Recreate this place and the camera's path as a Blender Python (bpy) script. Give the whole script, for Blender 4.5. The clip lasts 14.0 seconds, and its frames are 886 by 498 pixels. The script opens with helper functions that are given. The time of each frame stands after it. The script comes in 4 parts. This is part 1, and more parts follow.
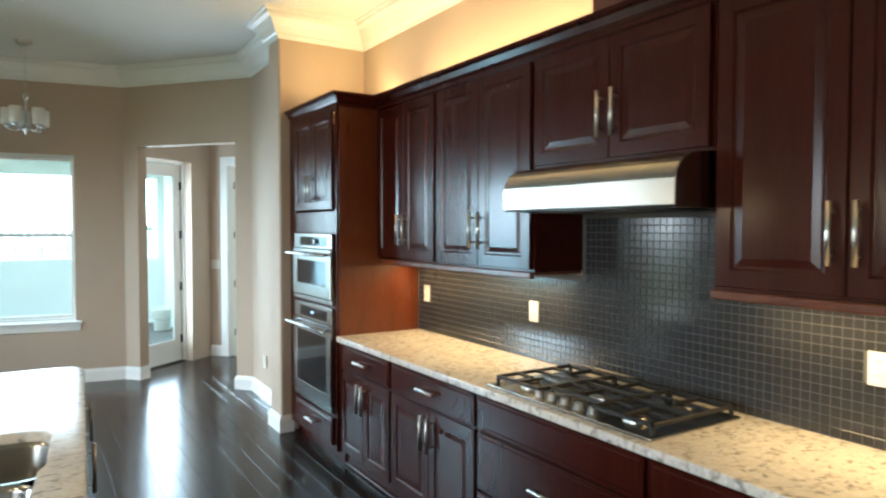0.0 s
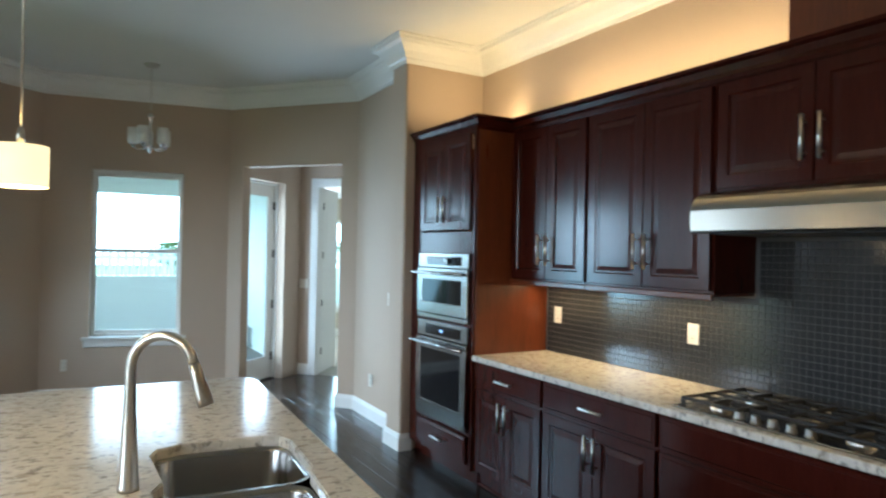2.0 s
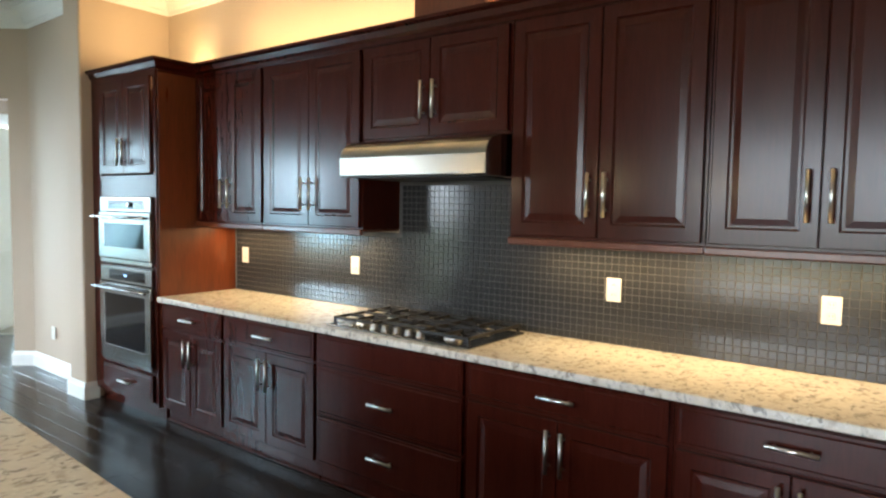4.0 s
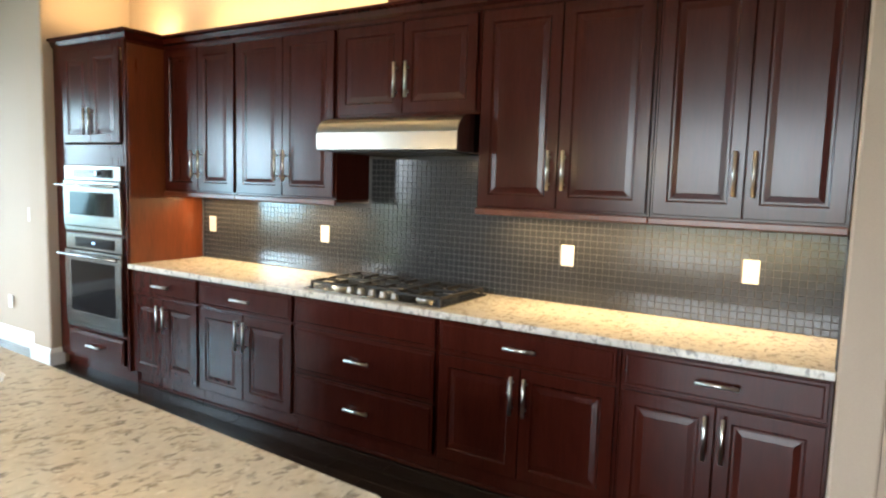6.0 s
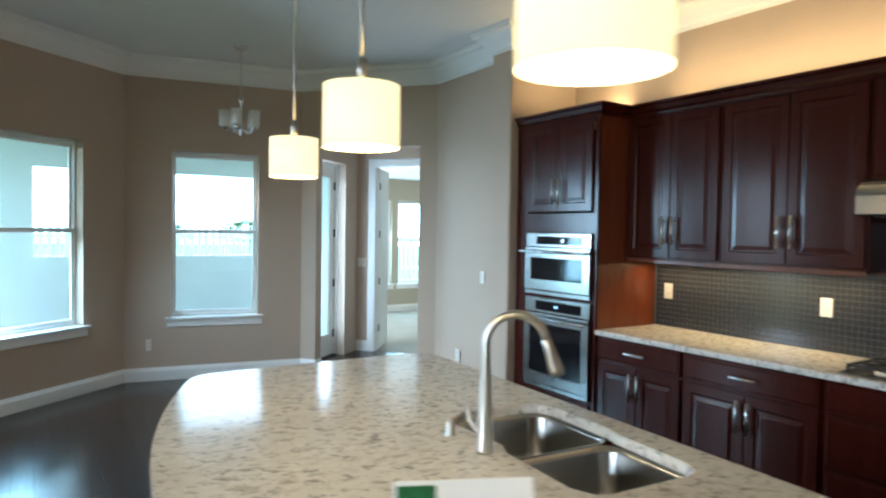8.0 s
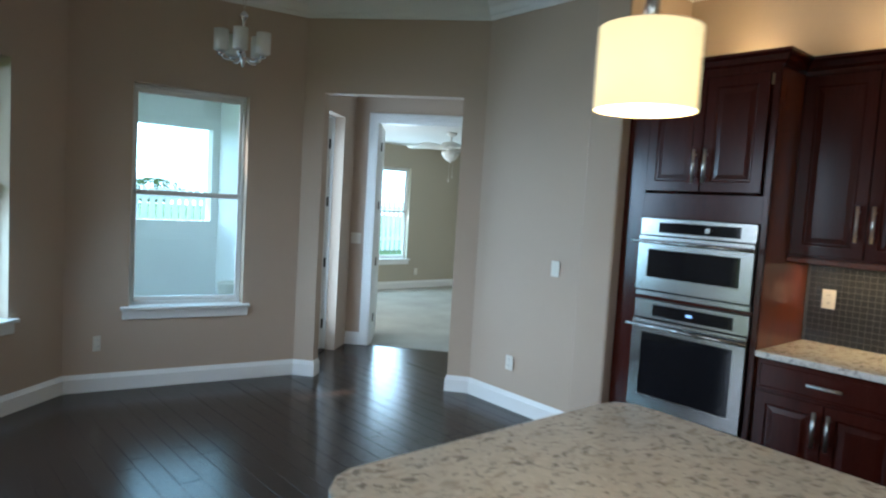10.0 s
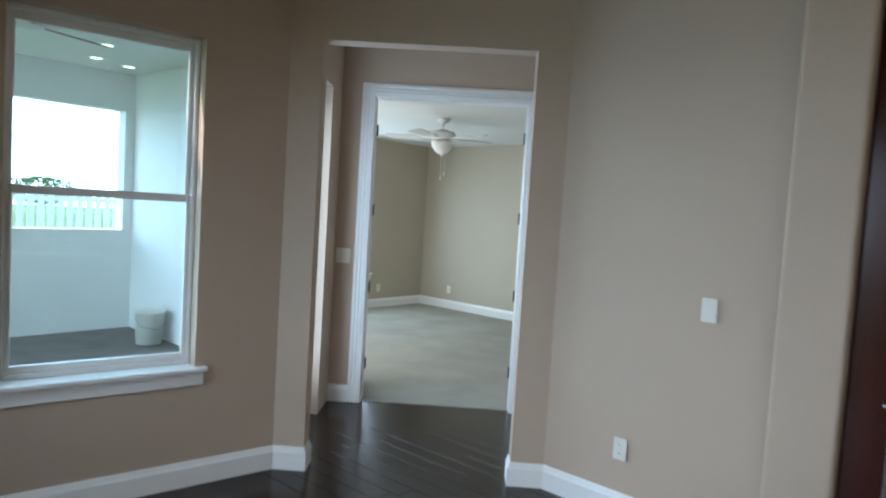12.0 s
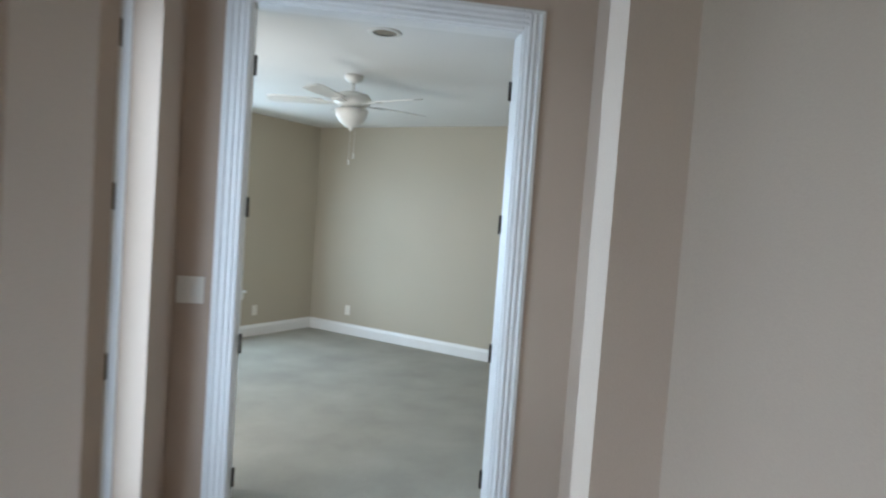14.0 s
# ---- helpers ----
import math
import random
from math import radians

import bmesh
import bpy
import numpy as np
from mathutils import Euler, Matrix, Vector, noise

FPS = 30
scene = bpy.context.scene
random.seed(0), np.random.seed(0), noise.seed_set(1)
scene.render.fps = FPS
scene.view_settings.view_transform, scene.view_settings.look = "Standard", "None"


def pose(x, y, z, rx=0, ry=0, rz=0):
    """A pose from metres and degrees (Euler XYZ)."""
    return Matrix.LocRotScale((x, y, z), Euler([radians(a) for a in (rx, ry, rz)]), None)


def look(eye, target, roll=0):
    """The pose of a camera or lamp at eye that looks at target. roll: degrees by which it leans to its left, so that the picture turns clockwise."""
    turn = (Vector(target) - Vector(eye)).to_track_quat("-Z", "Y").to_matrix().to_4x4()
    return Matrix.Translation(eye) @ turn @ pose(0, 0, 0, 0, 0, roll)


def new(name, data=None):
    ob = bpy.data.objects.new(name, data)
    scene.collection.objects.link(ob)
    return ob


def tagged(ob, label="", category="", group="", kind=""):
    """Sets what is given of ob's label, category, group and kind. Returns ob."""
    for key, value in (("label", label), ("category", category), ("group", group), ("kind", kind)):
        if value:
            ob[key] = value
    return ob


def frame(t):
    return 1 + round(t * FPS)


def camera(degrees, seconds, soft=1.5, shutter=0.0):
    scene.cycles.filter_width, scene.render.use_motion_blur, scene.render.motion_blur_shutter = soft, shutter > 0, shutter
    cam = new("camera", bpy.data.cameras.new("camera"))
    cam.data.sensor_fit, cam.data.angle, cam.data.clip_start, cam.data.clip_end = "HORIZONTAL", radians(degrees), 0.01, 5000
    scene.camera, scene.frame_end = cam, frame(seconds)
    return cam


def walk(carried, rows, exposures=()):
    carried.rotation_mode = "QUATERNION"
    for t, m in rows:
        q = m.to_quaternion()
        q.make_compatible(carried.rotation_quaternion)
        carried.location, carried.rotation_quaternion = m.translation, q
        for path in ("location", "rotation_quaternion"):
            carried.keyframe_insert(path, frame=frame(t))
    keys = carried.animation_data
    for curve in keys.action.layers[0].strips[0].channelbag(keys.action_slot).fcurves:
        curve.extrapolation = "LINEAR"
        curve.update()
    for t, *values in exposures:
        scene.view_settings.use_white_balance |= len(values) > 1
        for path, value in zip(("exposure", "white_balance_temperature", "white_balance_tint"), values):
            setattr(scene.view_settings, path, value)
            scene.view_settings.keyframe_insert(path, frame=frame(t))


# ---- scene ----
cam = camera(68.0, 14.0, soft=2.2, shutter=0.5)
PATH = [
    (0, (1.161, 0.058, 1.674), (2.231, 1.747, 1.606), 0.1),
    (0.5, (0.988, 0.134, 1.692), (1.987, 1.866, 1.646), 1.9),
    (1, (0.817, 0.251, 1.687), (1.701, 2.045, 1.69), 2.9),
    (1.5, (0.651, 0.392, 1.64), (1.518, 2.194, 1.671), 2.4),
    (2, (0.48, 0.409, 1.626), (1.479, 2.142, 1.637), 1.2),
    (2.5, (0.376, 0.249, 1.617), (1.619, 1.815, 1.612), 0.2),
    (3, (0.423, 0.037, 1.624), (1.923, 1.36, 1.601), 0.5),
    (3.5, (0.51, -0.112, 1.608), (2.067, 1.14, 1.517), 0.8),
    (6, (0.114, -0.196, 1.591), (1.806, 0.85, 1.383), 1.7),
    (6.5, (-0.038, -0.149, 1.662), (1.523, 1.086, 1.472), 0.9),
    (7, (-0.179, -0.02, 1.686), (1.134, 1.476, 1.492), 1.7),
    (7.5, (-0.397, 0.437, 1.646), (0.816, 2.023, 1.539), 0.5),
    (8, (-0.619, 0.805, 1.641), (0.461, 2.487, 1.581), 0.9),
    (8.5, (-0.786, 1.236, 1.623), (0.355, 2.874, 1.515), 1.6),
    (9, (-0.838, 1.711, 1.636), (0.347, 3.317, 1.504), 3.1),
    (11.5, (-0.512, 4.202, 1.65), (0.963, 5.545, 1.508), 2.8),
    (12, (-0.195, 4.72, 1.606), (1.304, 6.039, 1.483), 3.5),
    (12.5, (0.165, 5.203, 1.602), (1.728, 6.447, 1.506), 3.3),
    (13, (0.55, 5.62, 1.614), (2.162, 6.802, 1.524), 3.9),
    (13.5, (0.922, 6.042, 1.591), (2.559, 7.186, 1.493), 3.5),
    (14, (1.318, 6.378, 1.586), (3.033, 7.401, 1.484), 4.1),
]
walk(cam, [(t, look(eye, target, roll)) for t, eye, target, roll in PATH],
     [(0, 2.2, 6300, 12), (1.0, 2.0, 6000, 12), (1.5, 1.68, 5800, 12), (2.0, 1.66, 5800, 12), (3.0, 1.88, 6200, 14), (6.0, 2.6, 6500, 15), (7.0, 2.4, 6200, 12), (7.5, 2.1, 5900, 11), (8.5, 1.35, 5600, 11),
      (9.2, 1.25, 5600, 12), (11.5, 1.04, 6000, 18), (12.5, 1.10, 6100, 20), (14, 1.10, 6150, 23)])

# ---- world, sun, large lights ----
world = bpy.data.worlds.new("world")
scene.world = world
world.use_nodes = True
_n = world.node_tree.nodes
_sky = _n.new("ShaderNodeTexSky")
_sky.sky_type, _sky.sun_disc = "NISHITA", False
_sky.sun_elevation, _sky.sun_rotation = radians(60), radians(-41)
world.node_tree.links.new(_sky.outputs[0], _n["Background"].inputs[0])
_n["Background"].inputs[1].default_value = 0.15


def lamp(name, kind, place, target, energy, color, size=(1, 1), spread=180):
    d = bpy.data.lights.new(name, kind)
    d.energy, d.color = energy, color
    if kind == "AREA":
        d.shape, d.size, d.size_y, d.spread = "RECTANGLE", size[0], size[1], radians(spread)
    elif kind == "SUN":
        d.angle = radians(0.5)
    else:
        d.shadow_soft_size = size[0]
    ob = new(name, d)
    ob.matrix_world = look(place, target)
    return ob


WARM = (1.0, 0.72, 0.33)
DAY = (0.62, 0.85, 1.0)
lamp("sun", "SUN", (-6, 7, 16), (0, 0, 0), 5.0, (1.0, 0.95, 0.86))
# daylight standing in the window and door openings, plus added fills
lamp("nook_daylight", "AREA", (-0.63, 7.66, 1.55), (0.6, 6.1, 0.2), 21, DAY, (0.85, 1.6), 150)
lamp("centre_daylight", "AREA", (1.2, 8.2, 1.55), (1.0, 5.8, 0.2), 4.5, DAY, (0.8, 1.6), 150)
# next two: added fills at invented openings, the second warm like bounced light
lamp("nook_west_fill", "AREA", (-1.5, 6.0, 1.3), (1.0, 5.5, 0.0), 0.6, DAY, (0.6, 2.2), 150)
lamp("great_room_fill", "AREA", (-4.75, 1.2, 1.6), (-1.0, 1.2, 0.2), 3.4, (1.0, 0.86, 0.70), (3.6, 2.0))
lamp("hall_door_daylight", "AREA", (2.488, 8.439, 1.28), (3.187, 7.597, 1.28), 12.0, DAY, (0.55, 2.0))
lamp("bedroom_daylight", "AREA", (5.6, 12.27, 1.4), (5.4, 8.0, 0.3), 32, (0.66, 0.88, 1.0), (2.0, 1.6))
# added fill in an unseen west opening, brightens the bedroom's east wall
lamp("bedroom_side_fill", "AREA", (3.36, 10.2, 1.4), (8.0, 10.4, 0.9), 16, (0.95, 1.0, 0.9), (0.8, 1.5))
# strip lights on top of and under the wall cabinets
lamp("cove_strip_light", "AREA", (3.42, 2.0, 2.63), (3.46, 2.0, 4.0), 9.5, WARM, (4.3, 0.06))
lamp("cove_tower_light", "AREA", (3.35, 4.75, 2.63), (3.37, 4.8, 4.0), 2, WARM, (0.7, 0.05))
for _a, _b in ((4.2, 2.65), (1.5, -0.12)):
    lamp("under_cabinet_light", "AREA", (3.47, (_a + _b) / 2, 1.40), (3.44, (_a + _b) / 2, 0), 2.9, (1.0, 0.72, 0.33), (abs(_a - _b), 0.04))

# ---- materials ----


def mat(name, color, rough=0.5, metal=0.0, var=0.15, scale=6.0, fine=60.0, bump=0.1, stretch=(1, 1, 1), coat=0.0, island=0.0, dist=0.002, spec=0.5):
    m = bpy.data.materials.new(name)
    m.use_nodes = True
    nt = m.node_tree
    N, L = nt.nodes, nt.links
    b = N["Principled BSDF"]
    tc, mp = N.new("ShaderNodeTexCoord"), N.new("ShaderNodeMapping")
    mp.inputs["Scale"].default_value = stretch
    L.new(tc.outputs["Object"], mp.inputs[0])
    n1, n2 = N.new("ShaderNodeTexNoise"), N.new("ShaderNodeTexNoise")
    n1.inputs["Scale"].default_value, n2.inputs["Scale"].default_value = scale, fine
    n1.inputs["Detail"].default_value = 5
    for n in (n1, n2):
        L.new(mp.outputs[0], n.inputs[0])
    add = N.new("ShaderNodeMath")
    add.operation = "ADD"
    L.new(n1.outputs[0], add.inputs[0])
    L.new(n2.outputs[0], add.inputs[1])
    last = add.outputs[0]
    if island:
        oi = N.new("ShaderNodeObjectInfo")
        gi = N.new("ShaderNodeNewGeometry")
        for s in (oi.outputs["Random"], gi.outputs["Random Per Island"]):
            ma = N.new("ShaderNodeMath")
            ma.operation = "MULTIPLY_ADD"
            ma.inputs[1].default_value = island
            L.new(s, ma.inputs[0])
            L.new(last, ma.inputs[2])
            last = ma.outputs[0]
    ramp = N.new("ShaderNodeMapRange")
    ramp.inputs[1].default_value, ramp.inputs[2].default_value = 0.6, 1.4 + 2 * island
    ramp.inputs[3].default_value, ramp.inputs[4].default_value = 1 - var, 1 + var
    L.new(last, ramp.inputs[0])
    mul = N.new("ShaderNodeVectorMath")
    mul.operation = "SCALE"
    mul.inputs[0].default_value = color
    L.new(ramp.outputs[0], mul.inputs["Scale"])
    L.new(mul.outputs[0], b.inputs["Base Color"])
    rr = N.new("ShaderNodeMapRange")
    rr.inputs[3].default_value, rr.inputs[4].default_value = max(0.02, rough - 0.06), min(1, rough + 0.06)
    L.new(n1.outputs[0], rr.inputs[0])
    L.new(rr.outputs[0], b.inputs["Roughness"])
    b.inputs["Metallic"].default_value = metal
    b.inputs["Coat Weight"].default_value = coat
    b.inputs["Coat Roughness"].default_value = 0.12
    b.inputs["Specular IOR Level"].default_value = spec
    if bump:
        bp = N.new("ShaderNodeBump")
        bp.inputs["Strength"].default_value, bp.inputs["Distance"].default_value = bump, dist
        L.new(n2.outputs[0], bp.inputs["Height"])
        L.new(bp.outputs[0], b.inputs["Normal"])
    return m


def glow(name, color, strength):
    m = bpy.data.materials.new(name)
    m.use_nodes = True
    b = m.node_tree.nodes["Principled BSDF"]
    b.inputs["Base Color"].default_value = (*color, 1)
    b.inputs["Emission Color"].default_value = (*color, 1)
    b.inputs["Emission Strength"].default_value = strength
    b.inputs["Roughness"].default_value = 0.7
    return m


def granite(name):
    """Pale quartz-like stone: cream ground with grey, brown and white grains."""
    m = mat(name, (0.69, 0.645, 0.57), 0.13, 0, 0.12, 3, 30, 0.0)
    nt = m.node_tree
    N, L = nt.nodes, nt.links
    b = N["Principled BSDF"]
    tc = N.new("ShaderNodeTexCoord")
    mp = N.new("ShaderNodeMapping")
    mp.inputs["Scale"].default_value = (1.0, 1.5, 1.0)
    mp.inputs["Rotation"].default_value = (0, 0, 0.7)
    L.new(tc.outputs["Object"], mp.inputs[0])
    src = b.inputs["Base Color"].links[0].from_socket
    for scale, lo, hi, col, k in ((27, 0.55, 0.67, (0.18, 0.16, 0.14, 1), 0.72), (17, 0.55, 0.7, (0.36, 0.29, 0.22, 1), 0.6), (46, 0.6, 0.7, (0.86, 0.83, 0.77, 1), 0.7)):
        n = N.new("ShaderNodeTexNoise")
        n.inputs["Scale"].default_value, n.inputs["Detail"].default_value = scale, 3
        n.inputs["Distortion"].default_value = 0.6
        L.new(mp.outputs[0], n.inputs[0])
        r = N.new("ShaderNodeMapRange")
        r.inputs[1].default_value, r.inputs[2].default_value, r.inputs[4].default_value = lo, hi, k
        L.new(n.outputs[0], r.inputs[0])
        mx = N.new("ShaderNodeMix")
        mx.data_type = "RGBA"
        L.new(r.outputs[0], mx.inputs["Factor"])
        L.new(src, mx.inputs["A"])
        mx.inputs["B"].default_value = col
        src = mx.outputs["Result"]
    L.new(src, b.inputs["Base Color"])
    return m


def glass_mat(name, tint=(1, 1, 1), rough=0.0):
    """A clear pane: mostly straight through, a little mirror."""
    m = bpy.data.materials.new(name)
    m.use_nodes = True
    nt = m.node_tree
    N, L = nt.nodes, nt.links
    tr, gl, mx = N.new("ShaderNodeBsdfTransparent"), N.new("ShaderNodeBsdfGlossy"), N.new("ShaderNodeMixShader")
    tr.inputs[0].default_value = (*tint, 1)
    gl.inputs["Roughness"].default_value = rough
    mx.inputs[0].default_value = 0.05
    L.new(tr.outputs[0], mx.inputs[1])
    L.new(gl.outputs[0], mx.inputs[2])
    L.new(mx.outputs[0], N["Material Output"].inputs[0])
    return m


M_wall = mat("taupe_paint", (0.47, 0.362, 0.275), 0.75, 0, 0.05, 1.2, 220, 0.25)
M_bedwall = mat("bedroom_paint", (0.45, 0.395, 0.305), 0.75, 0, 0.05, 1.2, 220, 0.25)
M_ceil = mat("ceiling_paint", (0.72, 0.71, 0.68), 0.85, 0, 0.04, 1.5, 160, 0.3)
M_white = mat("white_trim_paint", (0.78, 0.77, 0.74), 0.35, 0, 0.04, 3, 90, 0.05)
M_cab = mat("dark_cherry_wood", (0.047, 0.0076, 0.0042), 0.22, 0, 0.24, 2.5, 16, 0.012, (6, 6, 0.6), coat=0.06, spec=0.27)
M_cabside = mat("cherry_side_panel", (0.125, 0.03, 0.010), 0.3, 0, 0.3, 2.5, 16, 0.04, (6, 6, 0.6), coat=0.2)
M_floor = mat("dark_stained_oak", (0.021, 0.0135, 0.010), 0.22, 0, 0.35, 3, 22, 0.12, (7, 0.7, 1), coat=0.03, island=0.35, spec=0.3)
M_gap = mat("dark_gap", (0.008, 0.007, 0.006), 0.8, 0, 0.1)
M_stone = granite("speckled_granite")
M_steel = mat("brushed_steel", (0.35, 0.34, 0.325), 0.22, 1, 0.05, 2, 30, 0.0, (1, 1, 6))
M_hood = mat("satin_hood_steel", (0.40, 0.375, 0.33), 0.27, 1, 0.03, 0.5, 140, 0.0)
M_nickel = mat("satin_nickel", (0.6, 0.57, 0.52), 0.3, 1, 0.05, 4, 60, 0.03)
M_black = mat("black_glass", (0.008, 0.008, 0.010), 0.06, 0, 0.05, 3, 20, 0)
M_iron = mat("cast_iron", (0.016, 0.015, 0.015), 0.5, 0, 0.25, 9, 150, 0.4)
M_tile = mat("dark_glass_mosaic", (0.030, 0.0305, 0.032), 0.13, 0, 0.2, 20, 120, 0.08, island=0.3)
M_grout = mat("grey_grout", (0.085, 0.082, 0.08), 0.8, 0, 0.15, 20, 200, 0.3)
M_plate = mat("ivory_plastic", (0.72, 0.68, 0.6), 0.4, 0, 0.03, 4, 40, 0.0)
M_hole = mat("socket_slot", (0.02, 0.02, 0.02), 0.6, 0, 0.05)
M_carpet = mat("beige_carpet", (0.40, 0.375, 0.315), 0.95, 0, 0.2, 2.2, 260, 0.9, dist=0.008, spec=0.1)
M_pane = glass_mat("window_glass", (0.82, 0.97, 1.0))
M_shade = glow("lit_linen_shade", (1.0, 0.82, 0.40), 0.42)
M_diff = glow("lamp_diffuser", (1.0, 0.9, 0.66), 1.6)
M_frost = mat("frosted_glass", (0.75, 0.73, 0.68), 0.45, 0, 0.05, 5, 40, 0)
M_chrome = mat("polished_chrome", (0.7, 0.7, 0.72), 0.08, 1, 0.04, 4, 20, 0)
M_hinge = mat("dark_bronze_hinge", (0.06, 0.05, 0.04), 0.4, 0.8, 0.1)
M_fan = mat("white_fan_enamel", (0.7, 0.69, 0.65), 0.4, 0, 0.04)
M_stucco = mat("white_stucco", (0.82, 0.81, 0.79), 0.9, 0, 0.07, 2, 90, 0.6, dist=0.006)
M_paver = mat("grey_pavers", (0.22, 0.19, 0.18), 0.85, 0, 0.3, 4, 60, 0.5, dist=0.005)
M_grass = mat("lawn", (0.07, 0.12, 0.03), 0.95, 0, 0.4, 0.8, 30, 0.6, dist=0.02)
M_leaf = mat("leaf_green", (0.07, 0.13, 0.03), 0.7, 0, 0.4, 3, 30, 0.1, island=0.3)
M_bark = mat("bark", (0.12, 0.09, 0.06), 0.9, 0, 0.3, 8, 60, 0.6)
M_paper = mat("glossy_paper", (0.86, 0.84, 0.82), 0.3, 0, 0.02)
M_pblue = mat("printed_blue", (0.05, 0.28, 0.62), 0.3, 0, 0.25, 14, 60, 0)
M_pgreen = mat("printed_green", (0.03, 0.14, 0.05), 0.3, 0, 0.3, 20, 60, 0)
M_pyel = mat("printed_yellow", (0.7, 0.5, 0.12), 0.3, 0, 0.3, 20, 60, 0)
M_pgrey = mat("printed_grey", (0.16, 0.16, 0.2), 0.3, 0, 0.3, 20, 60, 0)
M_pred = mat("printed_pink", (0.6, 0.35, 0.3), 0.3, 0, 0.3, 20, 60, 0)
M_knob = mat("steel_knob", (0.35, 0.33, 0.3), 0.3, 1, 0.1)
M_disp = glow("oven_display", (0.35, 0.6, 1.0), 0.4)

# ---- mesh helpers ----


def part(name, bm, material, parent=None, label="", smooth=False):
    me = bpy.data.meshes.new(name)
    bmesh.ops.recalc_face_normals(bm, faces=bm.faces[:])
    bm.to_mesh(me)
    bm.free()
    me.materials.append(material)
    if smooth:
        me.polygons.foreach_set("use_smooth", [True] * len(me.polygons))
    ob = new(name, me)
    if parent:
        ob.parent = parent
    if label:
        ob["label"] = label
    return ob


def thing(name, label, category, place=(0, 0, 0), group=""):
    ob = new(name)
    ob.empty_display_size = 0.1
    ob.location = place
    return tagged(ob, label, category, group)


def setting(ob, label, category):
    return tagged(ob, label, category, kind="structure")


def box(bm, x0, x1, y0, y1, z0, z1, bevel=0.0, seg=1):
    r = bmesh.ops.create_cube(bm, size=1, matrix=Matrix.Translation(((x0 + x1) / 2, (y0 + y1) / 2, (z0 + z1) / 2)) @ Matrix.Diagonal((abs(x1 - x0), abs(y1 - y0), abs(z1 - z0), 1)))
    if bevel:
        es = list({e for v in r["verts"] for e in v.link_edges})
        bmesh.ops.bevel(bm, geom=es, offset=bevel, segments=seg, affect="EDGES", profile=0.5)
    return bm


def boxed(x0, x1, y0, y1, z0, z1, bevel=0.0, seg=1):
    return box(bmesh.new(), x0, x1, y0, y1, z0, z1, bevel, seg)


def rod(bm, p, q, r0, r1=None, seg=14):
    p, q = Vector(p), Vector(q)
    m = Matrix.Translation((p + q) / 2) @ (q - p).to_track_quat("Z", "Y").to_matrix().to_4x4()
    bmesh.ops.create_cone(bm, cap_ends=True, segments=seg, radius1=r0, radius2=r0 if r1 is None else r1, depth=(q - p).length, matrix=m)
    return bm


def lathe(bm, profile, centre=(0, 0, 0), seg=28):
    """profile: (radius, z) pairs, turned round the vertical through centre."""
    rings = []
    for r, z in profile:
        rings.append([bm.verts.new((centre[0] + r * math.cos(2 * math.pi * i / seg), centre[1] + r * math.sin(2 * math.pi * i / seg), centre[2] + z)) for i in range(seg)])
    for a, b in zip(rings, rings[1:]):
        for i in range(seg):
            bm.faces.new((a[i], a[(i + 1) % seg], b[(i + 1) % seg], b[i]))
    return bm


def tube(bm, pts, radii, seg=14):
    pts = [Vector(p) for p in pts]
    rings = []
    side = Vector((0, 1, 0))
    for i, p in enumerate(pts):
        d = (pts[min(i + 1, len(pts) - 1)] - pts[max(i - 1, 0)]).normalized()
        s = (side - d * side.dot(d)).normalized()
        u = d.cross(s)
        rings.append([bm.verts.new(p + radii[i] * (s * math.cos(2 * math.pi * k / seg) + u * math.sin(2 * math.pi * k / seg))) for k in range(seg)])
    for a, b in zip(rings, rings[1:]):
        for k in range(seg):
            bm.faces.new((a[k], a[(k + 1) % seg], b[(k + 1) % seg], b[k]))
    bm.faces.new(rings[0])
    bm.faces.new(rings[-1][::-1])
    return bm


def prism(bm, outline, z0, z1):
    a = [bm.verts.new((x, y, z0)) for x, y in outline]
    b = [bm.verts.new((x, y, z1)) for x, y in outline]
    bm.faces.new(a[::-1])
    bm.faces.new(b)
    for i in range(len(a)):
        j = (i + 1) % len(a)
        bm.faces.new((a[i], a[j], b[j], b[i]))
    return bm


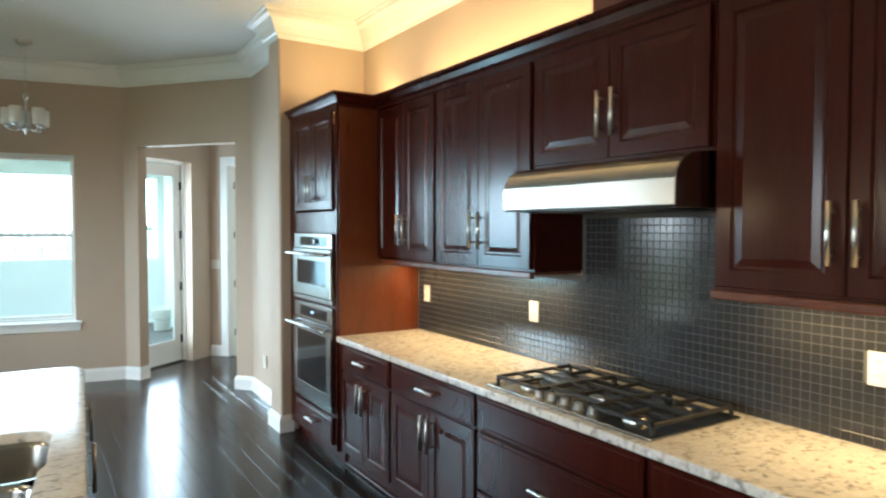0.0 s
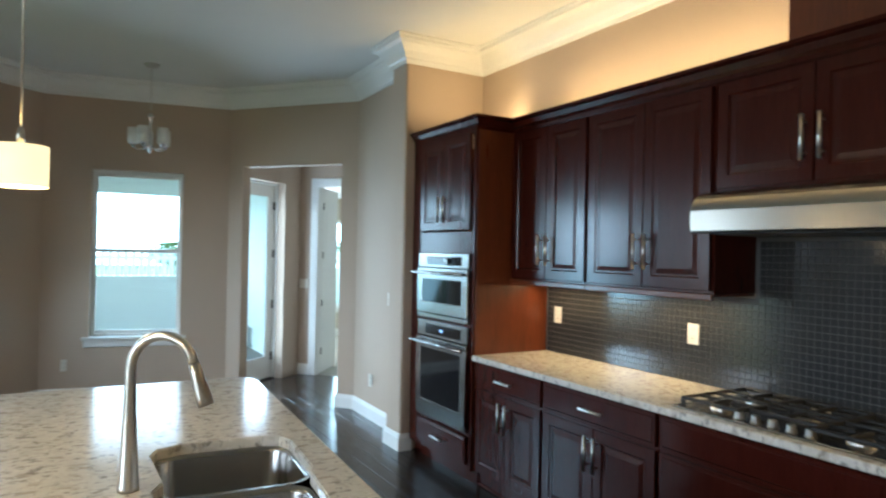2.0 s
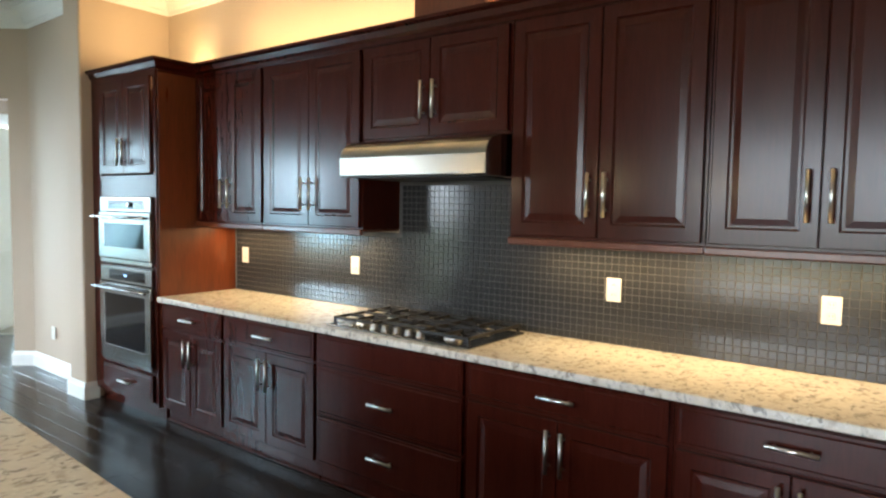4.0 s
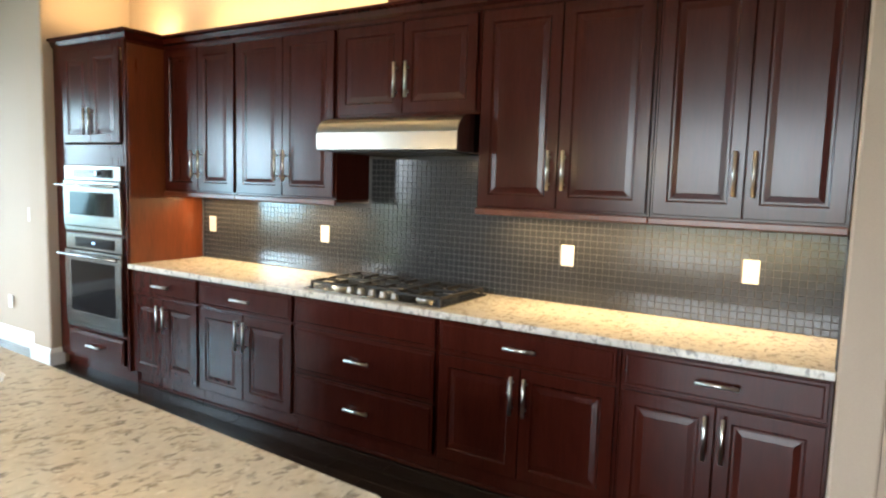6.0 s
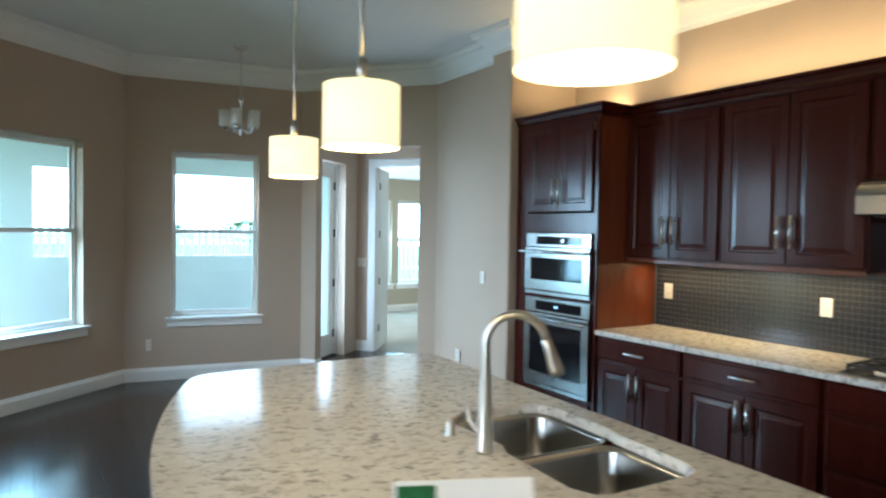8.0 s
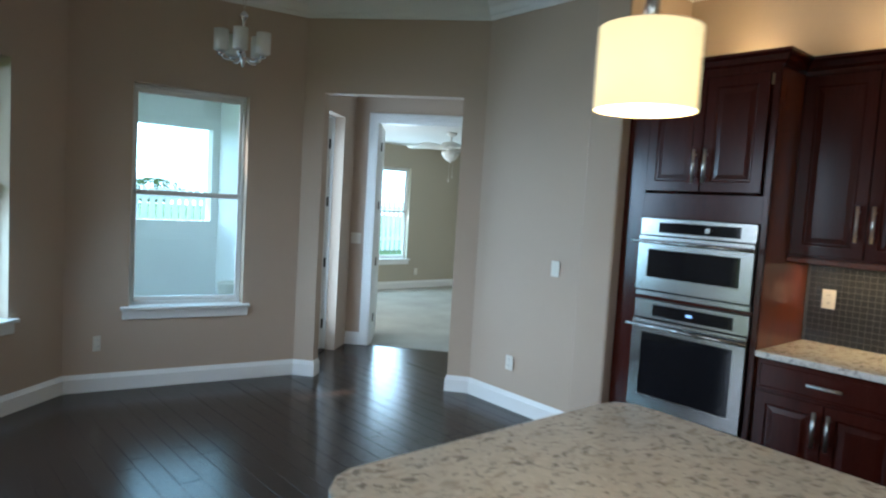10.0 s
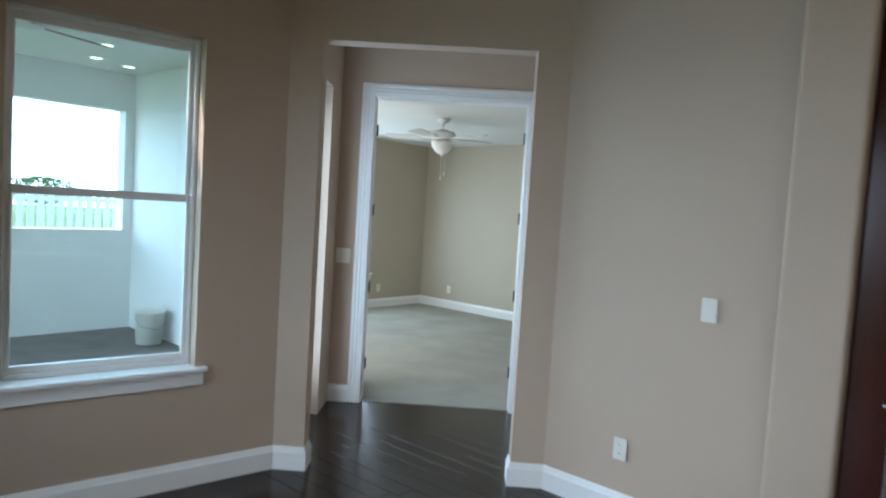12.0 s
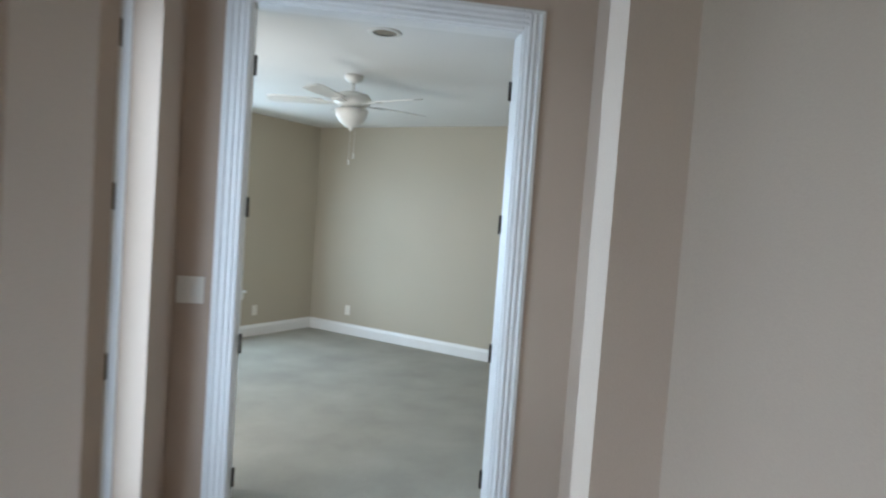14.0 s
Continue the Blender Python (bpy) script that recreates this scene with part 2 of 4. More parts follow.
def wall_bm(p, q, z0, z1, thick, openings=()):
    """A wall whose inner face runs from p to q with the room on its left; openings are (u0, u1, z0, z1) along it."""
    p, q = Vector(p), Vector(q)
    L = (q - p).length
    e = (q - p) / L
    n = Vector((e.y, -e.x))
    us = sorted({0, L, *[round(c, 4) for o in openings for c in o[:2]]})
    zs = sorted({z0, z1, *[c for o in openings for c in o[2:]]})
    bm = bmesh.new()
    cache = {}

    def v(i, j, k):
        if (i, j, k) not in cache:
            c = p + e * us[i] + n * (thick * k)
            cache[i, j, k] = bm.verts.new((c.x, c.y, zs[j]))
        return cache[i, j, k]

    def solid(i, j):
        if not (0 <= i < len(us) - 1 and 0 <= j < len(zs) - 1):
            return False
        u, z = (us[i] + us[i + 1]) / 2, (zs[j] + zs[j + 1]) / 2
        return not any(o[0] < u < o[1] and o[2] < z < o[3] for o in openings)

    for i in range(len(us) - 1):
        for j in range(len(zs) - 1):
            if not solid(i, j):
                continue
            for k in (0, 1):
                bm.faces.new((v(i, j, k), v(i + 1, j, k), v(i + 1, j + 1, k), v(i, j + 1, k)))
            for di, dj, a, b in ((-1, 0, (i, j), (i, j + 1)), (1, 0, (i + 1, j), (i + 1, j + 1)), (0, -1, (i, j), (i + 1, j)), (0, 1, (i, j + 1), (i + 1, j + 1))):
                if not solid(i + di, j + dj):
                    bm.faces.new((v(*a, 0), v(*b, 0), v(*b, 1), v(*a, 1)))
    return bm


def wall(name, p, q, z0, z1, thick, openings=(), material=None, label="painted plaster wall", round_edges=0.0):
    bm = wall_bm(p, q, z0, z1, thick, openings)
    if round_edges:
        es = [e for e in bm.edges if len(e.link_faces) == 2 and e.calc_face_angle(0) > 1 and all(any(abs(v.co.z - c) < 10 for c in (0,)) for v in e.verts)]
        bmesh.ops.bevel(bm, geom=es, offset=round_edges, segments=3, affect="EDGES")
    return setting(part(name, bm, material or M_wall), label, "wall")


def sweep(profile, pts, closed=False):
    """Moulding along pts (room on the left): profile is (distance into the room, height)."""
    pts = [Vector(p) for p in pts]
    bm = bmesh.new()
    rows = []
    for i, p in enumerate(pts):
        d0 = (p - pts[i - 1]).normalized() if i else None
        d1 = (pts[i + 1] - p).normalized() if i + 1 < len(pts) else None
        d0, d1 = d0 or d1, d1 or d0
        n0, n1 = Vector((-d0.y, d0.x)), Vector((-d1.y, d1.x))
        m = (n0 + n1).normalized()
        m = m / max(0.3, m.dot(n0))
        rows.append([bm.verts.new((p.x + m.x * d, p.y + m.y * d, z)) for d, z in profile])
    k = len(profile)
    for a, b in zip(rows, rows[1:]):
        for j in range(k):
            bm.faces.new((a[j], a[(j + 1) % k], b[(j + 1) % k], b[j]))
    bm.faces.new(rows[0])
    bm.faces.new(rows[-1][::-1])
    return bm


def local(o, e, n):
    """A frame on the floor: u along e, v along n."""
    return Matrix(((e[0], n[0], 0, o[0]), (e[1], n[1], 0, o[1]), (0, 0, 1, 0), (0, 0, 0, 1)))


def placed(bm, m):
    bmesh.ops.transform(bm, matrix=m, verts=bm.verts[:])
    return bm


# ---- plan ----
CEIL = 3.37
A, B, C = Vector((3.09, 6.72)), Vector((2.06, 7.96)), Vector((0.27, 8.27))
W1 = Vector((-0.784, -0.62))
E0 = C + W1 * 2.0
E1 = Vector((-1.5, 5.2))
EU = (A - B).normalized()
EV = Vector((-EU.y, EU.x))
HALL = local(B, EU, EV)


def hall(u, v):
    c = B + EU * u + EV * v
    return (c.x, c.y)


# floor base, ground
bm = prism(bmesh.new(), [(-5, -4.2), (4.0, -4.2), (4.0, 6.6), hall(1.95, 1.46), hall(-0.16, 1.46), (1.9, 8.25), (0.25, 8.5), (-1.6, 7.1), (-1.7, 5.4), (-5, 5.4)], -0.15, -0.012)
setting(part("floor", bm, M_gap), "dark stained hardwood plank floor", "floor")
bm = prism(bmesh.new(), [hall(-0.3, 1.465), hall(1.98, 1.465), (4.6, 7.2), (8.2, 7.2), (8.2, 12.6), (3.3, 12.6), (3.3, 9.1)], -0.15, 0.006)
setting(part("bedroom_floor", bm, M_carpet), "beige cut-pile bedroom carpet", "carpet")
bm = bmesh.new()
box(bm, -300, 300, -300, 300, -0.6, -0.16)
setting(part("ground", bm, M_grass), "mown green lawn reaching the horizon", "ground")

# walls of kitchen and nook
KW = 3.625
wall("wall_kitchen", (KW, -0.2), (KW, 5.22), 0, CEIL, 0.12)
bm = boxed(2.88, 3.75, 5.22, 5.49, 0, CEIL, 0.018, 3)
setting(part("wall_pier", bm, M_wall), "taupe wall end with rounded corners beside the ovens", "wall")
wall("wall_switch", (3.06, 5.47), A + Vector((0, 0.0)), 0, CEIL, 0.12)
OPEN = (0.187, 1.417)
bm = wall_bm(A, B, 0, CEIL, 0.13, [((A - B).length - OPEN[1], (A - B).length - OPEN[0], -0.001, 2.53)])
setting(part("wall_opening", bm, M_wall), "taupe wall with a square cased opening", "wall")
WZ0, WZ1 = 0.66, 2.43
LW2 = (C - B).length
wall("wall_window_centre", B, C, 0, CEIL, 0.16, [(LW2 - 1.34, LW2 - 0.45, WZ0, WZ1)])
wall("wall_window_side", C, E0, 0, CEIL, 0.16, [(0.5, 1.4, WZ0, WZ1)])
# opening invented to let light in; no sliding door is known here
wall("wall_nook_west", E0, E1, 0, CEIL, 0.16, [(0.6, 1.2, 0, 2.4)])
wall("wall_great_north", E1, (-4.6, 5.2), 0, CEIL, 0.16)
# out-of-view opening, added to hold a fill lamp
wall("wall_great_west", (-4.6, 5.2), (-4.6, -4), 0, CEIL, 0.16, [(2.2, 5.8, 0.4, 2.6)])
wall("wall_south", (-4.6, -4), (2.95, -4), 0, CEIL, 0.16)
wall("wall_pantry", (2.95, -4), (2.95, -0.36), 0, CEIL, 0.14, [(2.70, 3.50, 0, 2.05)])
setting(part("wall_return", boxed(2.93, 3.74, -0.36, -0.2, 0, CEIL, 0.012, 2), M_wall), "wall end closing the counter run", "wall")
bm = prism(bmesh.new(), [(-5, -4.3), (3.9, -4.3), (3.9, 6.0), (3.3, 6.9), (2.2, 8.2), (0.3, 8.5), (-1.6, 7.2), (-1.8, 5.4), (-5, 5.4)], CEIL, CEIL + 0.12)
setting(part("ceiling", bm, M_ceil), "flat white painted ceiling", "ceiling")

# hall behind the opening
HC = 3.1
HU = -0.08
HV = 1.40
bm = wall_bm((0, 0), (1.275, 0), 0, HC, 0.12, [(0.36, 1.17, -0.001, 2.45)])
placed(bm, HALL @ Matrix(((0, -1, 0, HU), (-1, 0, 0, HV), (0, 0, 1, 0), (0, 0, 0, 1))))
setting(part("wall_hall_side", bm, M_wall), "short hall wall with a glazed door", "wall")
DU = (0.29, 1.522)
DH = 2.465
bm = bmesh.new()
for u0, u1, z0, z1 in ((-0.3, DU[0], 0, HC), (DU[1], 1.98, 0, HC), (DU[0], DU[1], DH, HC)):
    box(bm, u0, u1, HV, HV + 0.12, z0, z1)
setting(part("wall_double_door", placed(bm, HALL), M_wall), "hall wall round the bedroom double door", "wall")
setting(part("wall_hall_east", placed(boxed(1.86, 1.98, 0.13, HV - 0.001, 0, HC), HALL), M_wall), "plain end wall of the small hall", "wall")
setting(part("hall_ceiling", placed(boxed(-0.2, 1.98, 0.13, HV + 0.12, HC, HC + 0.1), HALL), M_ceil), "white ceiling of the small hall", "ceiling")

# bedroom
BC = 2.60
BE, BN = 7.80, 12.20
wall("wall_bedroom_east", (BE, 7.3), (BE, BN), 0, BC, 0.14, material=M_bedwall)
wall("wall_bedroom_north", (BE, BN), (3.40, BN), 0, BC, 0.14, [(BE - 6.60, BE - 5.65, 0.55, 2.20), (BE - 5.50, BE - 4.55, 0.55, 2.20)], M_bedwall)
# the opening here is unseen, cut only for the side fill lamp
wall("wall_bedroom_west", (3.40, BN), (3.40, 8.74), 0, 3.0, 0.12, [(1.60, 2.40, 0.65, 2.16)], M_bedwall)
wall("wall_bedroom_south", (4.45, 7.3), (BE, 7.3), 0, BC, 0.14, material=M_bedwall)
bm = prism(bmesh.new(), [hall(-0.3, 1.52), hall(1.98, 1.52), (8.2, 7.2), (8.2, 12.6), (3.3, 12.6), (3.3, 9.2)], BC, BC + 0.1)
setting(part("bedroom_ceiling", bm, M_ceil), "flat white bedroom ceiling", "ceiling")

# mouldings
CROWN = [(0, CEIL - 0.20), (0.012, CEIL - 0.20), (0.02, CEIL - 0.17), (0.035, CEIL - 0.16), (0.06, CEIL - 0.11), (0.10, CEIL - 0.06), (0.135, CEIL - 0.045), (0.14, CEIL - 0.02), (0.155, CEIL - 0.015), (0.155, CEIL), (0, CEIL)]
bm = sweep(CROWN, [(KW, -0.2), (KW, 5.22), (2.88, 5.22), (2.88, 5.49), (3.06, 5.49), A, B, C, E0, E1, (-4.6, 5.2), (-4.6, -4)])
setting(part("crown_moulding", bm, M_white), "white stepped crown moulding", "trim")
BASE = [(0, 0), (0.018, 0), (0.018, 0.105), (0.012, 0.118), (0.008, 0.13), (0.004, 0.14), (0, 0.14)]


def baseboard(pts):
    return setting(part("baseboard", sweep(BASE, pts), M_white), "white painted baseboard", "trim")


uo = lambda u: B + EU * u
baseboard([(2.985, 5.22), (2.88, 5.22), (2.88, 5.49), (3.06, 5.49), A, uo(OPEN[1]), uo(OPEN[1]) + EV * 0.13])
baseboard([uo(OPEN[0]) + EV * 0.13, uo(OPEN[0]), B, C, E0, E0 + (E1 - E0).normalized() * 0.3])
baseboard([hall(1.86, HV), hall(DU[1] + 0.09, HV)])
baseboard([hall(DU[0] - 0.09, HV), hall(HU + 0.013, HV)])
baseboard([(4.55, 7.3), (BE, 7.3), (BE, BN), (3.40, BN), (3.40, 8.95)])


def casing(name, m, u0, u1, z1, depth, side=1, w=0.09):
    """White door casing round an opening in the local frame m: u across, v into the wall."""
    ob = new(name)
    setting(ob, "white moulded door casing", "door casing")
    for nm, (a, b, c, d) in (("jamb_casing", (u0 - w, u0 + 0.012, 0, z1 + w)), ("jamb_casing", (u1 - 0.012, u1 + w, 0, z1 + w)), ("head_casing", (u0 + 0.012, u1 - 0.012, z1 - 0.012, z1 + w))):
        bm = boxed(a, b, -0.014, -0.001, c, d, 0.004)
        if nm == "jamb_casing":
            for k in (0.022, 0.05, 0.075):
                x = a + k if a < u0 - 0.01 and b < (u0 + u1) / 2 else b - k
                box(bm, x - 0.008, x + 0.008, -0.021, -0.014, c, d - 0.02, 0.003)
        else:
            for k in (0.022, 0.05, 0.075):
                z = d - k
                box(bm, a - 0.03, b + 0.03, -0.021, -0.014, z - 0.008, z + 0.008, 0.003)
        part(nm, placed(bm, m), M_white, ob)
    for a, b in ((u0, u0 + 0.018), (u1 - 0.018, u1)):
        part("jamb", placed(boxed(a, b, 0.0, depth, 0, z1, 0.002), m), M_white, ob)
    part("head_jamb", placed(boxed(u0 + 0.018, u1 - 0.018, 0.0, depth, z1 - 0.018, z1, 0.002), m), M_white, ob)
    return ob


casing("door_casing", HALL @ Matrix.Translation((0, HV, 0)), DU[0], DU[1], DH, 0.12)


def window(name, p, e, width, z0, z1, n_in, depth, label):
    """A single-hung window set back in its opening: p is the inner corner, e runs along the wall, n_in points into the room."""
    e, n_in = Vector(e).normalized(), Vector(n_in).normalized()
    m = Matrix(((e.x, -n_in.x, 0, p[0]), (e.y, -n_in.y, 0, p[1]), (0, 0, 1, 0), (0, 0, 0, 1)))
    ob = setting(new(name), label, "window")
    mid = (z0 + z1) / 2 + 0.03
    d0, d1 = depth - 0.07, depth - 0.01
    bm = bmesh.new()
    for a, b, c, d in ((0, 0.022, z0, z1), (width - 0.022, width, z0, z1), (0.022, width - 0.022, z0, z0 + 0.03), (0.022, width - 0.022, z1 - 0.022, z1)):
        box(bm, a, b, d0, d1, c, d, 0.004)
    part("window_frame", placed(bm, m), M_white, ob)
    for nm, c, d, o in (("lower_sash", z0 + 0.031, mid + 0.022, 0.0), ("upper_sash", mid - 0.02, z1 - 0.023, 0.026)):
        bm = bmesh.new()
        for a, b, g, h in ((0.023, 0.048, c, d), (width - 0.048, width - 0.023, c, d), (0.048, width - 0.048, c, c + 0.036), (0.048, width - 0.048, d - 0.042, d)):
            box(bm, a, b, d0 + 0.004 + o, d0 + 0.028 + o, g, h, 0.004)
        sash = part(nm, placed(bm, m), M_white, ob)
        bm = boxed(0.044, width - 0.044, d0 + 0.013 + o, d0 + 0.018 + o, c + 0.032, d - 0.038)
        pane = part("pane", placed(bm, m), M_pane, sash)
        pane.visible_shadow = False
    bm = boxed(-0.06, width + 0.06, -0.045, d0, z0 - 0.022, z0 + 0.004, 0.006, 2)
    part("window_sill", placed(bm, m), M_white, ob)
    bm = boxed(-0.045, width + 0.045, -0.016, -0.001, z0 - 0.10, z0 - 0.023, 0.005)
    part("apron", placed(bm, m), M_white, ob)
    return ob


eW2 = (B - C).normalized()
window("window_1", C + eW2 * 0.45, eW2, 0.89, WZ0, WZ1, Vector((-eW2.y, eW2.x)) * -1, 0.16, "white single-hung window facing the covered porch")
window("window_2", C + W1 * 0.5, W1, 0.9, WZ0, WZ1, (0.62, -0.784), 0.16, "white single-hung side window of the nook bay")
window("window_3", (4.55, BN), (1, 0), 0.95, 0.55, 2.20, (0, -1), 0.14, "white single-hung bedroom window")
window("window_4", (5.65, BN), (1, 0), 0.95, 0.55, 2.20, (0, -1), 0.14, "white single-hung bedroom window")

# ---- kitchen cabinets ----


def front(y0, y1, z0, z1, x, style="panel", th=0.02):
    """A cabinet door or drawer front whose face looks towards -x at x."""
    bm = boxed(x, x + th, y0, y1, z0, z1, 0.003)
    bm.faces.ensure_lookup_table()
    f = max(bm.faces, key=lambda g: g.calc_area() * (g.normal.x < -0.9))
    if style == "panel":
        for t, d in ((0.058, 0.0), (0.008, -0.006), (0.010, 0.0), (0.026, 0.004)):
            bmesh.ops.inset_individual(bm, faces=[f], thickness=t, depth=d, use_even_offset=True)
    elif style == "slab":
        for t, d in ((0.012, 0.0), (0.006, 0.004)):
            bmesh.ops.inset_individual(bm, faces=[f], thickness=t, depth=d, use_even_offset=True)
    return bm


def handle(parent, x, y, z, length, upright=True):
    bm = bmesh.new()
    h = length / 2
    d = Vector((0, 0, 1)) if upright else Vector((0, 1, 0))
    c = Vector((x - 0.032, y, z))
    rod(bm, c - d * h, c + d * h, 0.0088, seg=12)
    for s in (-1, 1):
        p = c + d * (s * h * 0.68)
        rod(bm, p, p + Vector((0.033, 0, 0)), 0.005, seg=8)
    part("handle", bm, M_nickel, parent, "satin nickel bar handle", True)


def door(parent, y0, y1, z0, z1, x, hy, hz, length=0.19):
    ob = part("door", front(y0, y1, z0, z1, x), M_cab, parent)
    handle(ob, x, hy, hz, length)
    return ob


def drawer(parent, y0, y1, z0, z1, x, pull=True, length=0.17):
    ob = part("drawer_front", front(y0, y1, z0, z1, x, "slab"), M_cab, parent)
    if pull:
        handle(ob, x, (y0 + y1) / 2, (z0 + z1) / 2, length, False)


FB = 2.985
WB = KW - 0.002


def base_unit(y0, y1, kind):
    ob = thing("base_cabinet", "dark cherry base cabinet under the granite worktop" if kind == "doors" else "dark cherry drawer base under the gas cooktop", "cabinet", (3.3, (y0 + y1) / 2, 0), "base cabinets")
    ob.location = (0, 0, 0)
    part("body", boxed(FB + 0.022, WB, y0 + 0.001, y1 - 0.001, 0.1, 0.876, 0.002), M_cab, ob)
    part("toe_kick", boxed(FB + 0.055, WB - 0.01, y0 + 0.001, y1 - 0.001, 0, 0.1), M_cab, ob)
    part("shoe_moulding", boxed(FB + 0.038, FB + 0.055, y0 + 0.001, y1 - 0.001, 0, 0.022, 0.006), M_cab, ob)
    g = 0.014
    a, b, m = y0 + g, y1 - g, (y0 + y1) / 2
    if kind == "doors":
        drawer(ob, a, b, 0.700, 0.862, FB)
        door(ob, a, m - 0.002, 0.12, 0.685, FB, m - 0.035, 0.55)
        door(ob, m + 0.002, b, 0.12, 0.685, FB, m + 0.035, 0.55)
    else:
        drawer(ob, a, b, 0.700, 0.862, FB, False)
        drawer(ob, a, b, 0.408, 0.685, FB)
        drawer(ob, a, b, 0.12, 0.395, FB)


YB = [4.278, 3.53, 2.64, 1.60, 0.63, -0.196]
for i, kind in enumerate(("doors", "doors", "drawers", "doors", "doors")):
    base_unit(YB[i + 1], YB[i], kind)

# worktop along the wall
bm = boxed(2.958, WB - 0.001, -0.197, 4.276, 0.877, 0.914, 0.006, 2)
tagged(part("worktop", bm, M_stone), "cream and grey speckled granite worktop", "worktop")

FU = 3.27


def wall_unit(y0, y1, z0, lone=False, hz=None, rail=True):
    ob = thing("wall_cabinet", "dark cherry wall cabinet with raised-panel doors", "cabinet", group="wall cabinets")
    part("body", boxed(FU + 0.022, WB, y0 + 0.001, y1 - 0.001, z0 + 0.02, 2.52, 0.002), M_cab, ob)
    m = (y0 + y1) / 2
    hz = hz or z0 + 0.23
    g = 0.016
    door(ob, y0 + g, m - 0.002, z0 + 0.035, 2.49, FU, m - 0.04, hz, 0.2)
    door(ob, m + 0.002, y1 - g, z0 + 0.035, 2.49, FU, m + 0.04, hz, 0.2)
    if rail:
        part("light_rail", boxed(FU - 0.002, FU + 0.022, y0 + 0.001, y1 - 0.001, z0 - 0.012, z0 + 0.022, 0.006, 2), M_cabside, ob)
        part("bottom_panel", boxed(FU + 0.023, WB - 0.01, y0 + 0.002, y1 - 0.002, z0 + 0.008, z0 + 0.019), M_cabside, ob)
    return ob


YU = [4.278, 3.485, 2.57, 1.56, 0.62, -0.196]
wall_unit(YU[1], YU[0], 1.425)
wall_unit(YU[2], YU[1], 1.425)
wall_unit(YU[3], YU[2], 1.935, hz=2.16, rail=False)
wall_unit(YU[4], YU[3], 1.425)
wall_unit(YU[5], YU[4], 1.425)

# cabinet crown
CC = [(0, 2.50), (0.010, 2.50), (0.012, 2.52), (0.03, 2.535), (0.042, 2.565), (0.062, 2.575), (0.064, 2.592), (0.0, 2.592)]
TF = 2.965
bm = sweep(CC, [(FU + 0.018, -0.196), (FU + 0.018, 4.278), (TF + 0.018, 4.278), (TF + 0.018, 5.218)])
setting(part("cabinet_crown", bm, M_cab), "dark cherry crown along the cabinet tops", "trim")
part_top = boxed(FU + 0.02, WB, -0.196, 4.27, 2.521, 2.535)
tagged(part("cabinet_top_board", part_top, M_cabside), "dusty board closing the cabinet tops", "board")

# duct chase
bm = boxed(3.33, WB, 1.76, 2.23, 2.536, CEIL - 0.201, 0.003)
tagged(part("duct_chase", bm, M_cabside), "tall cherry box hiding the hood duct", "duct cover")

# oven tower
ob = thing("oven_tower", "tall dark cherry oven cabinet beside the wall end", "cabinet")
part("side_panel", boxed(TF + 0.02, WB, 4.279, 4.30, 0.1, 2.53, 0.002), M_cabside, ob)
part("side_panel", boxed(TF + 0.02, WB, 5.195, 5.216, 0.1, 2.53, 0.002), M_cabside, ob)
part("toe_kick", boxed(TF + 0.06, WB, 4.279, 5.216, 0, 0.1), M_cab, ob)
part("back_panel", boxed(WB - 0.03, WB, 4.301, 5.194, 0.1, 2.53), M_cab, ob)
bm = bmesh.new()
for a, b, c, d in ((4.279, 4.312, 0.1, 2.53), (5.066, 5.216, 0.1, 2.53), (4.312, 5.066, 1.625, 1.78), (4.312, 5.066, 0.335, 0.36), (4.312, 5.066, 2.47, 2.53), (4.312, 5.066, 0.1, 0.13), (4.312, 5.066, 1.10, 1.12)):
    box(bm, TF, TF + 0.0195, a, b, c, d, 0.001)
part("face_frame", bm, M_cab, ob)
part("shelf", boxed(TF + 0.02, WB - 0.031, 4.301, 5.194, 1.70, 1.72), M_cab, ob)
door(ob, 4.325, 4.688, 1.795, 2.475, TF - 0.02, 4.655, 1.95, 0.2)
door(ob, 4.692, 5.055, 1.795, 2.475, TF - 0.02, 4.725, 1.95, 0.2)
drawer(ob, 4.325, 5.055, 0.135, 0.33, TF - 0.02)


